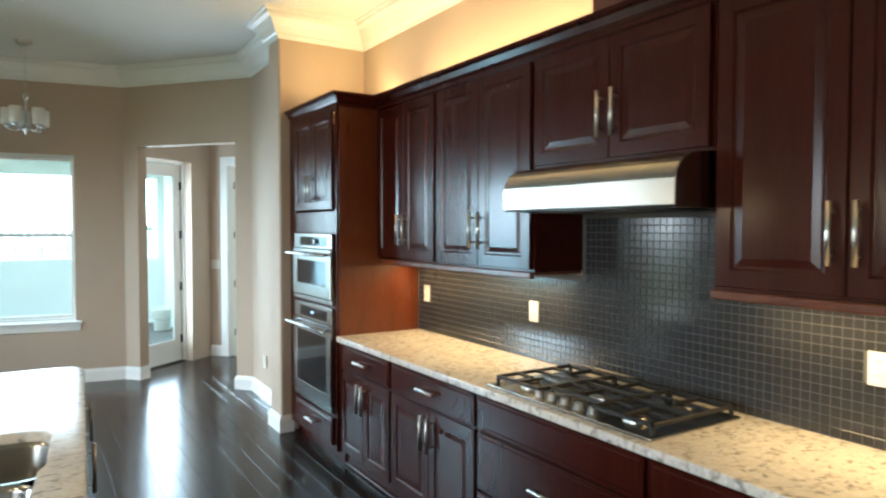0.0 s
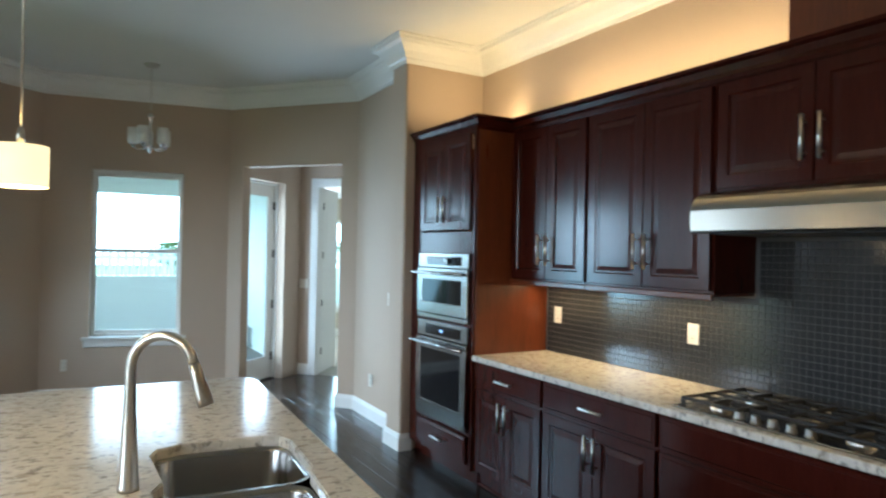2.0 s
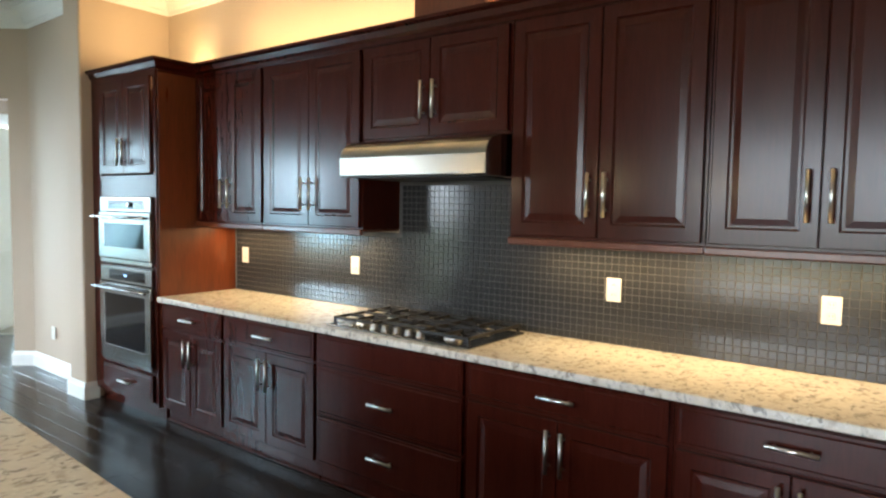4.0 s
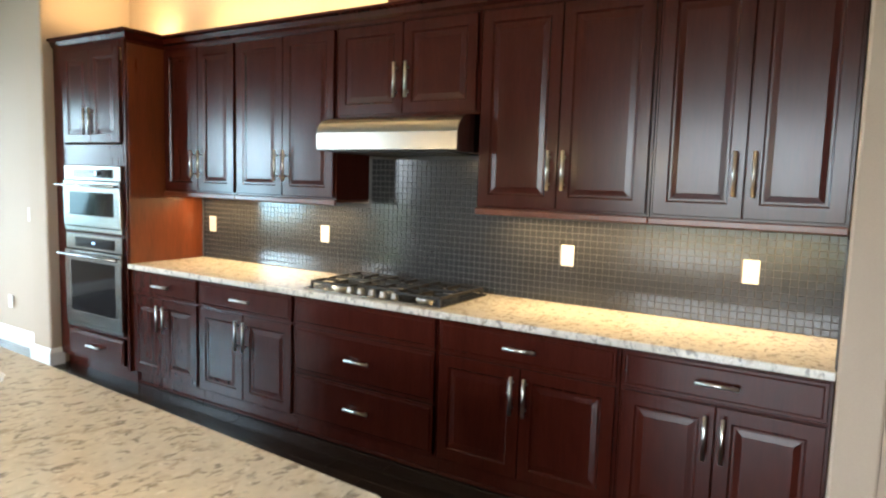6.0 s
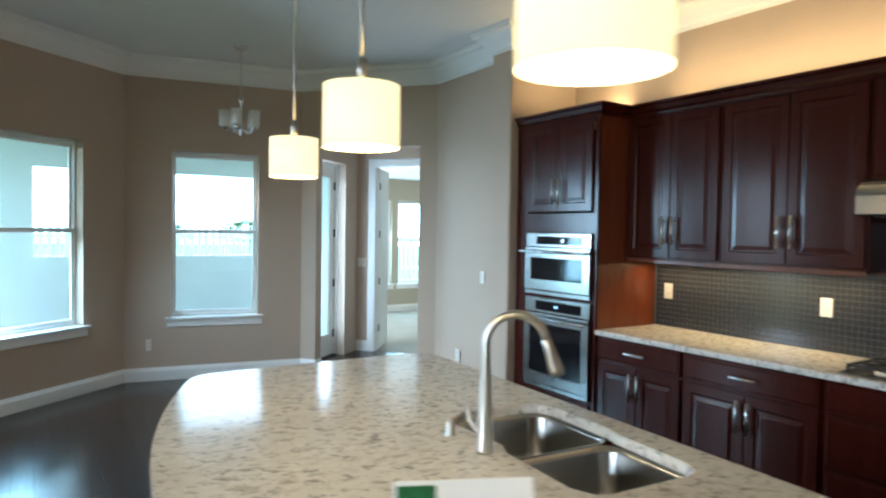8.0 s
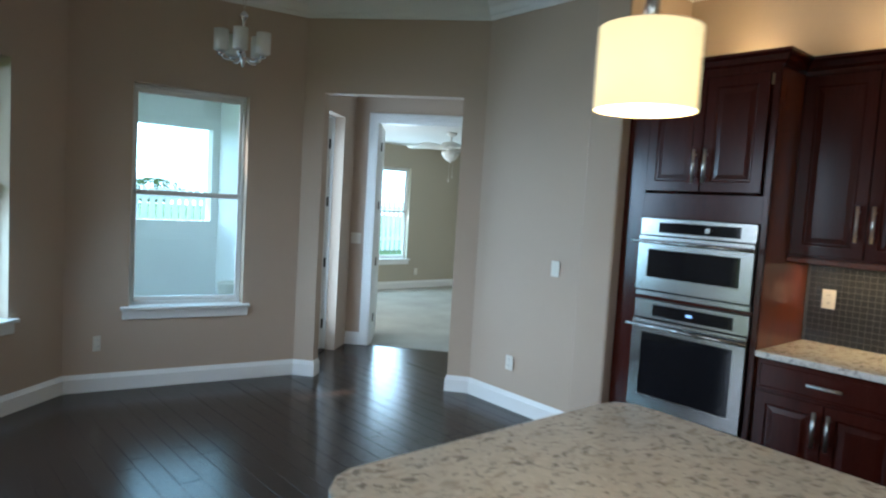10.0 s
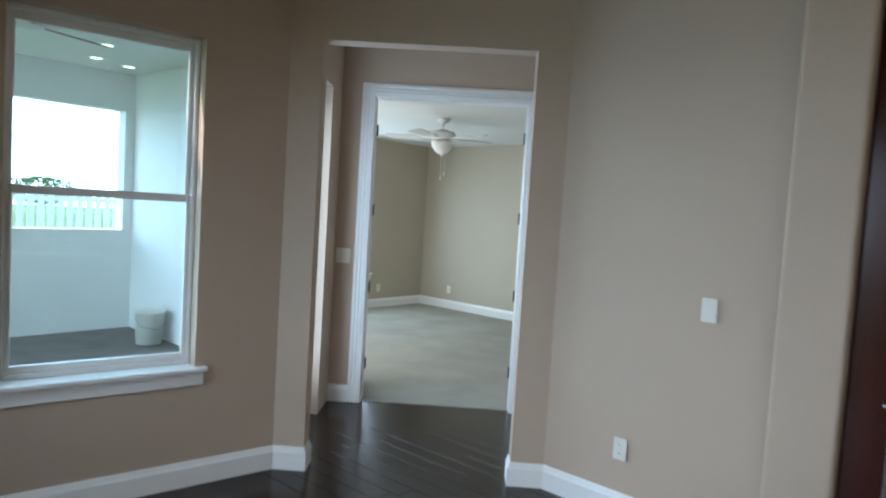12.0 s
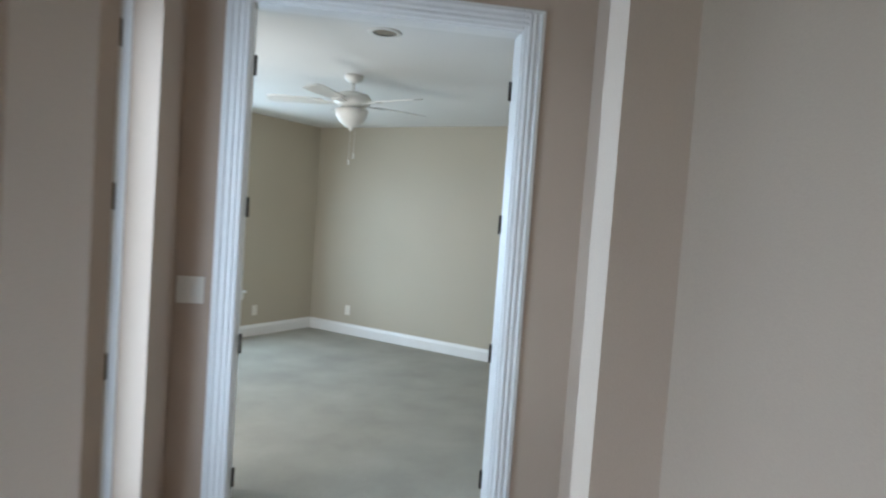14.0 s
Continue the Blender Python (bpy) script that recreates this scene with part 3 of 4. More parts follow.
def oven(name, label, z0, z1, head, display):
    """A built-in oven: control head, door with window, tube handle."""
    y0, y1 = 4.318, 5.06
    ob = thing(name, label, "oven")
    part("body", boxed(TF + 0.0205, TF + 0.5, y0 + 0.02, y1 - 0.02, z0 + 0.01, z1 - 0.01), M_iron, ob)
    zc = z1 - head
    x = TF - 0.022
    cp = part("control_panel", boxed(x, TF - 0.0005, y0, y1, zc + 0.004, z1, 0.004, 2), M_steel, ob)
    part("display", boxed(x - 0.003, x + 0.002, y0 + 0.09, y1 - 0.13, zc + 0.025, z1 - 0.025, 0.002), M_black, cp)
    if display == "knob":
        part("knob", rod(bmesh.new(), (x - 0.003, 4.60, (zc + z1) / 2), (x - 0.022, 4.60, (zc + z1) / 2), 0.019, 0.017, 20), M_steel, cp)
    else:
        part("clock", boxed(x - 0.005, x - 0.002, 4.66, 4.70, (zc + z1) / 2 - 0.008, (zc + z1) / 2 + 0.008), M_disp, cp, "lit blue clock digits")
    foot = 0.04
    dr = bmesh.new()
    wy0, wy1, wz0, wz1 = y0 + 0.075, y1 - 0.075, z0 + foot + 0.085, zc - 0.085
    xs = (x - 0.012, TF - 0.001)
    ring = [[dr.verts.new((xx, yy, zz)) for yy, zz in lp] for xx in xs for lp in (((y0, z0 + foot), (y1, z0 + foot), (y1, zc), (y0, zc)), ((wy0, wz0), (wy1, wz0), (wy1, wz1), (wy0, wz1)))]
    for i in range(4):
        j = (i + 1) % 4
        for p, q in ((0, 1), (2, 3), (0, 2), (1, 3)):
            dr.faces.new((ring[p][i], ring[p][j], ring[q][j], ring[q][i]))
    bmesh.ops.bevel(dr, geom=dr.edges[:], offset=0.002, segments=1, affect="EDGES")
    dob = part("door", dr, M_steel, ob)
    part("window", boxed(x - 0.009, x, wy0 + 0.0005, wy1 - 0.0005, wz0 + 0.0005, wz1 - 0.0005, 0.001), M_black, dob, "black glass oven window")
    bm = bmesh.new()
    hz = zc - 0.035
    rod(bm, (x - 0.062, y0 - 0.015, hz), (x - 0.062, y1 + 0.015, hz), 0.011, seg=16)
    for s in (y0 + 0.05, y1 - 0.05):
        rod(bm, (x - 0.062, s, hz), (x - 0.010, s, hz), 0.008, seg=10)
    part("handle", bm, M_steel, dob, smooth=True)
    part("bottom_trim", boxed(x - 0.004, TF - 0.001, y0, y1, z0, z0 + foot - 0.006, 0.003), M_steel, ob)


oven("microwave_oven", "stainless built-in microwave above the wall oven", 1.122, 1.622, 0.115, "knob")
oven("wall_oven", "stainless single wall oven with black glass", 0.362, 1.098, 0.125, "clock")

# range hood
ob = thing("range_hood", "stainless under-cabinet range hood over the cooktop", "range hood")
prof = [(3.09, 1.745), (3.085, 1.755), (3.085, 1.850), (3.088, 1.868), (3.097, 1.888), (3.112, 1.907), (3.135, 1.925), (3.165, 1.939), (3.20, 1.948), (3.24, 1.952), (3.29, 1.953), (WB, 1.953), (WB, 1.765), (3.35, 1.765), (3.33, 1.745)]
bm = bmesh.new()
va = [bm.verts.new((x, 1.575, z)) for x, z in prof]
vb = [bm.verts.new((x, 2.555, z)) for x, z in prof]
bm.faces.new(va)
bm.faces.new(vb[::-1])
for i in range(len(prof)):
    j = (i + 1) % len(prof)
    bm.faces.new((va[i], va[j], vb[j], vb[i]))
es = [e for e in bm.edges if abs(e.verts[0].co.y - e.verts[1].co.y) < 1e-5 and all(v.co.x < 3.2 for v in e.verts)]
bmesh.ops.bevel(bm, geom=es, offset=0.003, segments=2, affect="EDGES")
part("shell", bm, M_hood, ob)
part("filter_panel", boxed(3.13, 3.55, 1.65, 2.48, 1.738, 1.7445, 0.002), M_iron, ob, "dark mesh grease filters")

# gas cooktop
CT = 0.9145
ob = thing("gas_cooktop", "stainless five-burner gas cooktop with iron grates", "cooktop")
part("tray", boxed(3.005, 3.535, 1.60, 2.575, CT, CT + 0.012, 0.004, 2), M_steel, ob)
burners = [(3.14, 1.78, 0.04), (3.14, 2.40, 0.04), (3.42, 1.78, 0.035), (3.42, 2.40, 0.05), (3.30, 2.09, 0.06)]
for x, y, r in burners:
    bm = lathe(bmesh.new(), [(0.001, 0.02), (r, 0.02), (r + 0.004, 0.012), (r + 0.012, 0.009), (r + 0.014, 0), (0.001, 0)], (x, y, CT + 0.012), 22)
    b = part("burner", bm, M_knob, ob, smooth=False)
    part("burner_cap", lathe(bmesh.new(), [(0.001, 0.030), (r * 0.8, 0.030), (r * 0.86, 0.026), (r * 0.86, 0.0205), (0.001, 0.0205)], (x, y, CT + 0.012), 22), M_iron, b)
for y0, y1 in ((1.63, 1.925), (1.935, 2.24), (2.25, 2.545)):
    bm = bmesh.new()
    zg = CT + 0.050
    x0, x1 = 3.05 if y0 != 1.935 else 3.12, 3.515
    for a, b in (((x0, y0), (x1, y0)), ((x1, y0), (x1, y1)), ((x1, y1), (x0, y1)), ((x0, y1), (x0, y0)), ((x0, (y0 + y1) / 2), (x0 + 0.15, (y0 + y1) / 2)), ((x1, (y0 + y1) / 2), (x1 - 0.15, (y0 + y1) / 2)), (((x0 + x1) / 2, y0), ((x0 + x1) / 2, y1)), ((x0 + 0.12, y0), (x0 + 0.12, y0 + 0.1)), ((x0 + 0.12, y1), (x0 + 0.12, y1 - 0.1)), ((x1 - 0.12, y0), (x1 - 0.12, y0 + 0.1)), ((x1 - 0.12, y1), (x1 - 0.12, y1 - 0.1))):
        xa, xb, ya, yb = min(a[0], b[0]) - 0.007, max(a[0], b[0]) + 0.007, min(a[1], b[1]) - 0.007, max(a[1], b[1]) + 0.007
        box(bm, xa, xb, ya, yb, zg - 0.012, zg + 0.004, 0.003)
    for a in (x0, x1):
        for b in (y0, y1):
            box(bm, a - 0.008, a + 0.008, b - 0.008, b + 0.008, CT + 0.012, zg - 0.01, 0.002)
    part("grate", bm, M_iron, ob)
for i in range(5):
    y = 1.93 + 0.08 * i
    bm = lathe(bmesh.new(), [(0.001, 0.032), (0.015, 0.032), (0.018, 0.028), (0.020, 0.004), (0.024, 0.0)], (3.055, y, CT + 0.012), 18)
    part("control_knob", bm, M_knob, ob)

# ---- outlets and switches ----


def plate(name, label, m, w=0.075, h=0.118, kind="outlet"):
    """m: frame whose x runs along the wall, y up, z out of the wall."""
    ob = thing(name, label, "outlet" if kind == "outlet" else "light switch", group="wall plates")
    part("cover", placed(boxed(-w / 2, w / 2, -h / 2, h / 2, 0.0005, 0.006, 0.002, 2), m), M_plate, ob)
    n = max(1, round(w / 0.06)) if w > 0.1 else 1
    for k in range(n):
        cx = (k - (n - 1) / 2) * 0.046
        if kind == "outlet":
            for s in (-1, 1):
                soc = part("socket", placed(boxed(cx - 0.016, cx + 0.016, s * 0.024 - 0.014, s * 0.024 + 0.014, 0.005, 0.008, 0.003), m), M_plate, ob)
                bm = bmesh.new()
                for d in (-0.006, 0.006):
                    box(bm, cx + d - 0.0012, cx + d + 0.0012, s * 0.024 - 0.004, s * 0.024 + 0.006, 0.0075, 0.0083)
                part("slots", placed(bm, m), M_hole, soc)
        else:
            part("rocker", placed(boxed(cx - 0.016, cx + 0.016, -0.032, 0.032, 0.0045, 0.0085, 0.002), m), M_plate, ob)


def facing(x, y, z, n):
    n = Vector((n[0], n[1], 0)).normalized()
    t = Vector((-n.y, n.x, 0))
    return Matrix(((t.x, 0, n.x, x), (t.y, 0, n.y, y), (0, 1, 0, z), (0, 0, 0, 1)))


TX = KW - 0.010
for y in (4.14, 2.95, 1.14, 0.195):
    plate("outlet", "ivory double outlet on the dark mosaic splashback", facing(TX - 0.0015, y, 1.19, (-1, 0)))
plate("light_switch", "white rocker switch on the taupe wall", facing(3.06 + 0.008 * 0.3, 5.835, 1.19, (-1, 0)), kind="switch")
plate("outlet", "white double outlet low on the taupe wall", facing(3.066, 6.24, 0.38, (-1, 0)))
c = hall(0.11, HV)
plate("light_switch", "white double rocker switch in the small hall", facing(c[0], c[1], 1.185, -EV), 0.115, 0.118, "switch")
p2 = C + eW2 * 0.24
plate("outlet", "white double outlet under the nook window", facing(p2.x, p2.y, 0.38, (-eW2.y * -1 * -1, -1)))
plate("outlet", "white double outlet on the bedroom wall", facing(BE, 11.58, 0.31, (-1, 0)))
plate("outlet", "white double outlet under the bedroom window", facing(6.83, BN, 0.31, (0, -1)))

# ---- island ----
ob = thing("kitchen_island", "dark cherry island base with panelled sides", "kitchen island")
bm = bmesh.new()
for x0, x1, y0, y1, z0, z1 in ((0.42, 1.215, 0.90, 2.0, 0.1, 0.876), (0.42, 1.215, 2.96, 3.88, 0.1, 0.876), (0.42, 1.215, 2.0, 2.96, 0.1, 0.62), (0.42, 0.58, 2.0, 2.96, 0.62, 0.876), (1.195, 1.215, 2.0, 2.96, 0.62, 0.876)):
    box(bm, x0, x1, y0, y1, z0, z1)
part("body", bm, M_cab, ob)
part("toe_kick", boxed(0.46, 1.17, 0.94, 3.84, 0, 0.1), M_cab, ob)
for k in range(4):
    y0 = 0.93 + k * 0.735
    bm = placed(front(-y0 - 0.71, -y0, 0.12, 0.862, -1.236), Matrix(((-1, 0, 0, 0), (0, -1, 0, 0), (0, 0, 1, 0), (0, 0, 0, 1))))
    d = part("door", bm, M_cab, ob)
    bm = bmesh.new()
    rod(bm, (1.272, y0 + 0.62, 0.60), (1.272, y0 + 0.62, 0.80), 0.0075)
    for z in (0.635, 0.765):
        rod(bm, (1.236, y0 + 0.62, z), (1.272, y0 + 0.62, z), 0.005, seg=8)
    part("handle", bm, M_nickel, d, "satin nickel bar handle", True)
for k in range(4):
    y0 = 0.95 + k * 0.73
    part("back_panel", front(y0, y0 + 0.70, 0.13, 0.85, 0.40), M_cab, ob)

# the base stands slightly askew to the wall run
ob.matrix_world = Matrix.Translation((1.195, 0.9, 0)) @ Matrix.Rotation(radians(-3.3), 4, "Z") @ Matrix.Translation((-1.215, -0.9, 0))

# island top with the cut-out for the sink
SKEW = Matrix.Translation((1.13, 2.05, 0)) @ Matrix.Rotation(radians(-4), 4, "Z") @ Matrix.Translation((-1.13, -2.05, 0))
arc = [(0.08 - 0.42 * (1 - ((y - 2.34) / 1.79) ** 2), y) for y in np.linspace(4.05, 0.63, 40)]
outline = [(1.13, 0.55), (1.18, 0.57), (1.20, 0.62), (1.405, 3.95), (1.40, 4.05), (1.35, 4.11), (1.26, 4.13), (0.16, 4.13), (0.10, 4.11)] + arc + [(0.10, 0.57), (0.16, 0.55)]


def rounded(x0, x1, y0, y1, r, n=6):
    pts = []
    for cx, cy, a in ((x1 - r, y1 - r, 0), (x0 + r, y1 - r, 90), (x0 + r, y0 + r, 180), (x1 - r, y0 + r, 270)):
        for i in range(n + 1):
            t = radians(a + 90 * i / n)
            pts.append((cx + r * math.cos(t), cy + r * math.sin(t)))
    return pts


BOWLS = [(0.685, 1.13, 2.05, 2.445, 0.07), (0.70, 1.165, 2.475, 2.90, 0.08)]
HOLE = [(0.685, 2.12), (0.720, 2.05), (0.75, 2.04), (1.06, 2.04), (1.115, 2.06), (1.14, 2.12), (1.15, 2.44), (1.17, 2.50), (1.17, 2.82), (1.145, 2.885), (1.08, 2.91), (0.80, 2.91), (0.72, 2.875), (0.695, 2.80), (0.720, 2.52), (0.690, 2.45)]
bm = bmesh.new()
top = [bm.verts.new((x, y, 0.914)) for x, y in outline]
hol = [bm.verts.new(SKEW @ Vector((x, y, 0.914))) for x, y in HOLE]
ed = [bm.edges.new((l[i], l[(i + 1) % len(l)])) for l in (top, hol) for i in range(len(l))]
bmesh.ops.triangle_fill(bm, use_beauty=True, use_dissolve=False, edges=ed)
r = bmesh.ops.extrude_face_region(bm, geom=bm.faces[:])
bmesh.ops.translate(bm, verts=[v for v in r["geom"] if isinstance(v, bmesh.types.BMVert)], vec=(0, 0, -0.037))
es = [e for e in bm.edges if len(e.link_faces) == 2 and e.calc_face_angle(0) > 1.2 and e.verts[0].co.z > 0.91 and e.verts[1].co.z > 0.91]
bmesh.ops.bevel(bm, geom=es, offset=0.005, segments=2, affect="EDGES")
tagged(part("island_worktop", bm, M_stone), "bow-fronted cream speckled granite island top", "worktop")

ob = thing("kitchen_sink", "stainless double-bowl undermount sink in the island", "sink")
ob.matrix_world = SKEW
for x0, x1, y0, y1, rad in BOWLS:
    bm = bmesh.new()
    loops = []
    for ins, z in ((-0.012, 0.8765), (0.0, 0.8765), (0.006, 0.86), (0.012, 0.72), (0.03, 0.695), (0.06, 0.69)):
        loops.append([bm.verts.new((x, y, z)) for x, y in rounded(x0 + ins, x1 - ins, y0 + ins, y1 - ins, max(0.02, rad - ins * 0.4))])
    for a, b in zip(loops, loops[1:]):
        for i in range(len(a)):
            bm.faces.new((a[i], a[(i + 1) % len(a)], b[(i + 1) % len(a)], b[i]))
    bm.faces.new(loops[-1])
    bowl = part("bowl", bm, M_steel, ob, smooth=True)
    part("drain", lathe(bmesh.new(), [(0.001, 0.002), (0.03, 0.002), (0.045, 0.006), (0.048, 0.0)], ((x0 + x1) / 2, (y0 + y1) / 2, 0.6905)), M_chrome, bowl, smooth=True)

ob = thing("kitchen_faucet", "brushed nickel gooseneck pull-down faucet on the island", "faucet")
fx, fy = 0.655, 2.52
dv = Vector((0.80, -0.60, 0)).normalized()
pts, rad = [], []
for z, r0 in ((0.9145, 0.030), (0.925, 0.030), (0.96, 0.027), (1.05, 0.0225), (1.16, 0.0175), (1.27, 0.0155)):
    pts.append(Vector((fx, fy, z)))
    rad.append(r0)
R = 0.098
for i in range(1, 15):
    t = math.pi * 0.93 * i / 14
    pts.append(Vector((fx, fy, 1.27)) + dv * (R - R * math.cos(t)) + Vector((0, 0, R * math.sin(t))))
    rad.append(0.0145)
neck = part("neck", tube(bmesh.new(), pts, rad, 18), M_nickel, ob, smooth=True)
e0 = pts[-1]
dd = (pts[-1] - pts[-2]).normalized()
part("spray_head", tube(bmesh.new(), [e0, e0 + dd * 0.03, e0 + dd * 0.10, e0 + dd * 0.125], [0.0155, 0.0175, 0.0235, 0.0225], 18), M_nickel, ob, smooth=True)
part("button", boxed(e0.x + 0.016, e0.x + 0.024, e0.y - 0.006, e0.y + 0.006, e0.z - 0.075, e0.z - 0.045, 0.002), M_iron, ob)
part("lever", tube(bmesh.new(), [(fx, fy + 0.02, 0.975), (fx, fy + 0.05, 0.98), (fx - 0.005, fy + 0.075, 1.0), (fx - 0.008, fy + 0.082, 1.045)], [0.011, 0.010, 0.008, 0.006], 12), M_nickel, ob, smooth=True)
bm = lathe(bmesh.new(), [(0.001, 0.05), (0.012, 0.05), (0.016, 0.045), (0.016, 0.008), (0.022, 0.0)], (0.655, 2.72, 0.9145), 18)
tagged(part("soap_button", bm, M_nickel, smooth=True), "small nickel soap dispenser cap on the island", "soap dispenser")

# printed leaflet standing on the island
m = facing(-0.07, 1.57, 0.915, (-0.42, -0.9)) @ Matrix.Rotation(radians(-12), 4, "X")
ob = thing("leaflet_stand", "clear stand holding a printed colour leaflet", "leaflet")
part("sheet", placed(boxed(-0.11, 0.11, 0.0, 0.345, -0.002, 0.0, 0), m), M_paper, ob)
for nm, a, b, c, d, mt in (("header_block", -0.105, -0.045, 0.235, 0.28, M_pgreen), ("picture", -0.035, 0.105, 0.155, 0.235, M_pblue), ("picture", -0.035, 0.0, 0.165, 0.21, M_pgrey), ("picture", 0.0, 0.105, 0.15, 0.172, M_pgreen), ("picture", -0.02, 0.03, 0.15, 0.165, M_pyel), ("picture", -0.035, 0.105, 0.09, 0.145, M_pblue), ("picture", -0.1, -0.05, 0.15, 0.17, M_pyel), ("picture", 0.02, 0.09, 0.06, 0.08, M_pred)):
    dz = 0.0012 if mt in (M_pgrey, M_pgreen, M_pyel) else 0.0006
    part(nm, placed(boxed(a, b, c + 0.058, d + 0.058, 0.0002, dz), m), mt, ob)
for k in range(6):
    part("text_line", placed(boxed(-0.1, -0.05 - 0.006 * (k % 2), 0.263 - 0.012 * k, 0.267 - 0.012 * k, 0.0002, 0.0006), m), M_pgrey, ob)
part("easel", placed(boxed(-0.06, 0.06, 0.0, 0.15, -0.05, -0.047), m @ Matrix.Rotation(radians(20), 4, "X")), M_pane, ob, "clear acrylic easel back")
part("foot", placed(boxed(-0.11, 0.11, -0.001, 0.012, -0.004, 0.02, 0.002), facing(-0.07, 1.57, 0.916, (-0.42, -0.9))), M_pane, ob, "clear acrylic foot")

# ---- pendants ----


def pendant(x, y):
    ob = thing("pendant_lamp", "lit cream drum pendant lamp on a thin rod", "pendant lamp", group="pendants over the island")
    z0, z1, r = 1.846, 2.004, 0.0975
    bm = lathe(bmesh.new(), [(r - 0.002, z0), (r, z0), (r, z1), (r - 0.002, z1), (r - 0.002, z0)], (x, y, 0), 40)
    part("shade", bm, M_shade, ob, smooth=True)
    part("diffuser", lathe(bmesh.new(), [(0.001, z0 + 0.006), (r - 0.003, z0 + 0.006), (r - 0.003, z0 + 0.009), (0.001, z0 + 0.009)], (x, y, 0), 32), M_diff, ob, "glowing white diffuser disc")
    bm = bmesh.new()
    rod(bm, (x, y, z1 + 0.06), (x, y, CEIL - 0.02), 0.005, seg=10)
    part("rod", bm, M_nickel, ob, smooth=True)
    bm = lathe(bmesh.new(), [(0.001, z1 + 0.07), (0.010, z1 + 0.07), (0.014, z1 + 0.05), (0.016, z1 - 0.01), (0.001, z1 - 0.01)], (x, y, 0), 18)
    part("socket_cover", bm, M_nickel, ob, smooth=True)
    bm = bmesh.new()
    for k in range(3):
        t = 2 * math.pi * k / 3
        rod(bm, (x, y, z1 - 0.004), (x + (r - 0.003) * math.cos(t), y + (r - 0.003) * math.sin(t), z1 - 0.004), 0.002, seg=6)
    part("spider", bm, M_nickel, ob)
    part("canopy", lathe(bmesh.new(), [(0.001, CEIL - 0.03), (0.05, CEIL - 0.028), (0.062, CEIL - 0.012), (0.062, CEIL - 0.0005), (0.001, CEIL - 0.0005)], (x, y, 0)), M_nickel, ob, smooth=True)


for x, y in ((0.325, 3.42), (0.115, 2.345), (-0.01, 1.41)):
    pendant(x, y)
    lamp("pendant_bulb", "POINT", (x, y, 1.80), (x, y, 0), 2.0, (1.0, 0.78, 0.45), (0.06, 0.06))

# ---- nook chandelier ----
cx, cy = 1.17, 7.25
ob = thing("chandelier", "unlit chrome chandelier with frosted glass shades", "chandelier")
part("canopy", lathe(bmesh.new(), [(0.001, CEIL - 0.04), (0.045, CEIL - 0.035), (0.07, CEIL - 0.012), (0.07, CEIL - 0.0005)], (cx, cy, 0)), M_nickel, ob, smooth=True)
bm = bmesh.new()
for k in range(13):
    z = CEIL - 0.05 - k * 0.032
    d = 0.010
    if k % 2:
        rod(bm, (cx - d, cy, z - 0.018), (cx - d, cy, z + 0.018), 0.0025, seg=6)
        rod(bm, (cx + d, cy, z - 0.018), (cx + d, cy, z + 0.018), 0.0025, seg=6)
    else:
        rod(bm, (cx, cy - d, z - 0.018), (cx, cy - d, z + 0.018), 0.0025, seg=6)
        rod(bm, (cx, cy + d, z - 0.018), (cx, cy + d, z + 0.018), 0.0025, seg=6)
part("chain", bm, M_nickel, ob)
bm = lathe(bmesh.new(), [(0.001, 2.905), (0.012, 2.895), (0.03, 2.870), (0.03, 2.850), (0.012, 2.825), (0.010, 2.625), (0.02, 2.605), (0.028, 2.570), (0.018, 2.550), (0.012, 2.525), (0.001, 2.510)], (cx, cy, 0), 20)
part("stem", bm, M_chrome, ob, smooth=True)
for k in range(5):
    t = 2 * math.pi * k / 5 + 0.4
    ux, uy = math.cos(t), math.sin(t)
    ax, ay = cx + 0.15 * ux, cy + 0.15 * uy
    arm = part("arm", tube(bmesh.new(), [(cx + 0.02 * ux, cy + 0.02 * uy, 2.585), (cx + 0.07 * ux, cy + 0.07 * uy, 2.550), (cx + 0.12 * ux, cy + 0.12 * uy, 2.550), (ax, ay, 2.580)], [0.006] * 4, 10), M_chrome, ob, smooth=True)
    part("cup", lathe(bmesh.new(), [(0.001, 2.570), (0.02, 2.575), (0.03, 2.600), (0.001, 2.605)], (ax, ay, 0), 18), M_chrome, arm, smooth=True)
    part("shade", lathe(bmesh.new(), [(0.046, 2.605), (0.05, 2.607), (0.05, 2.750), (0.047, 2.750), (0.046, 2.610), (0.001, 2.607)], (ax, ay, 0), 24), M_frost, arm, "frosted glass drum shade", True)

# ---- doors of the small hall ----


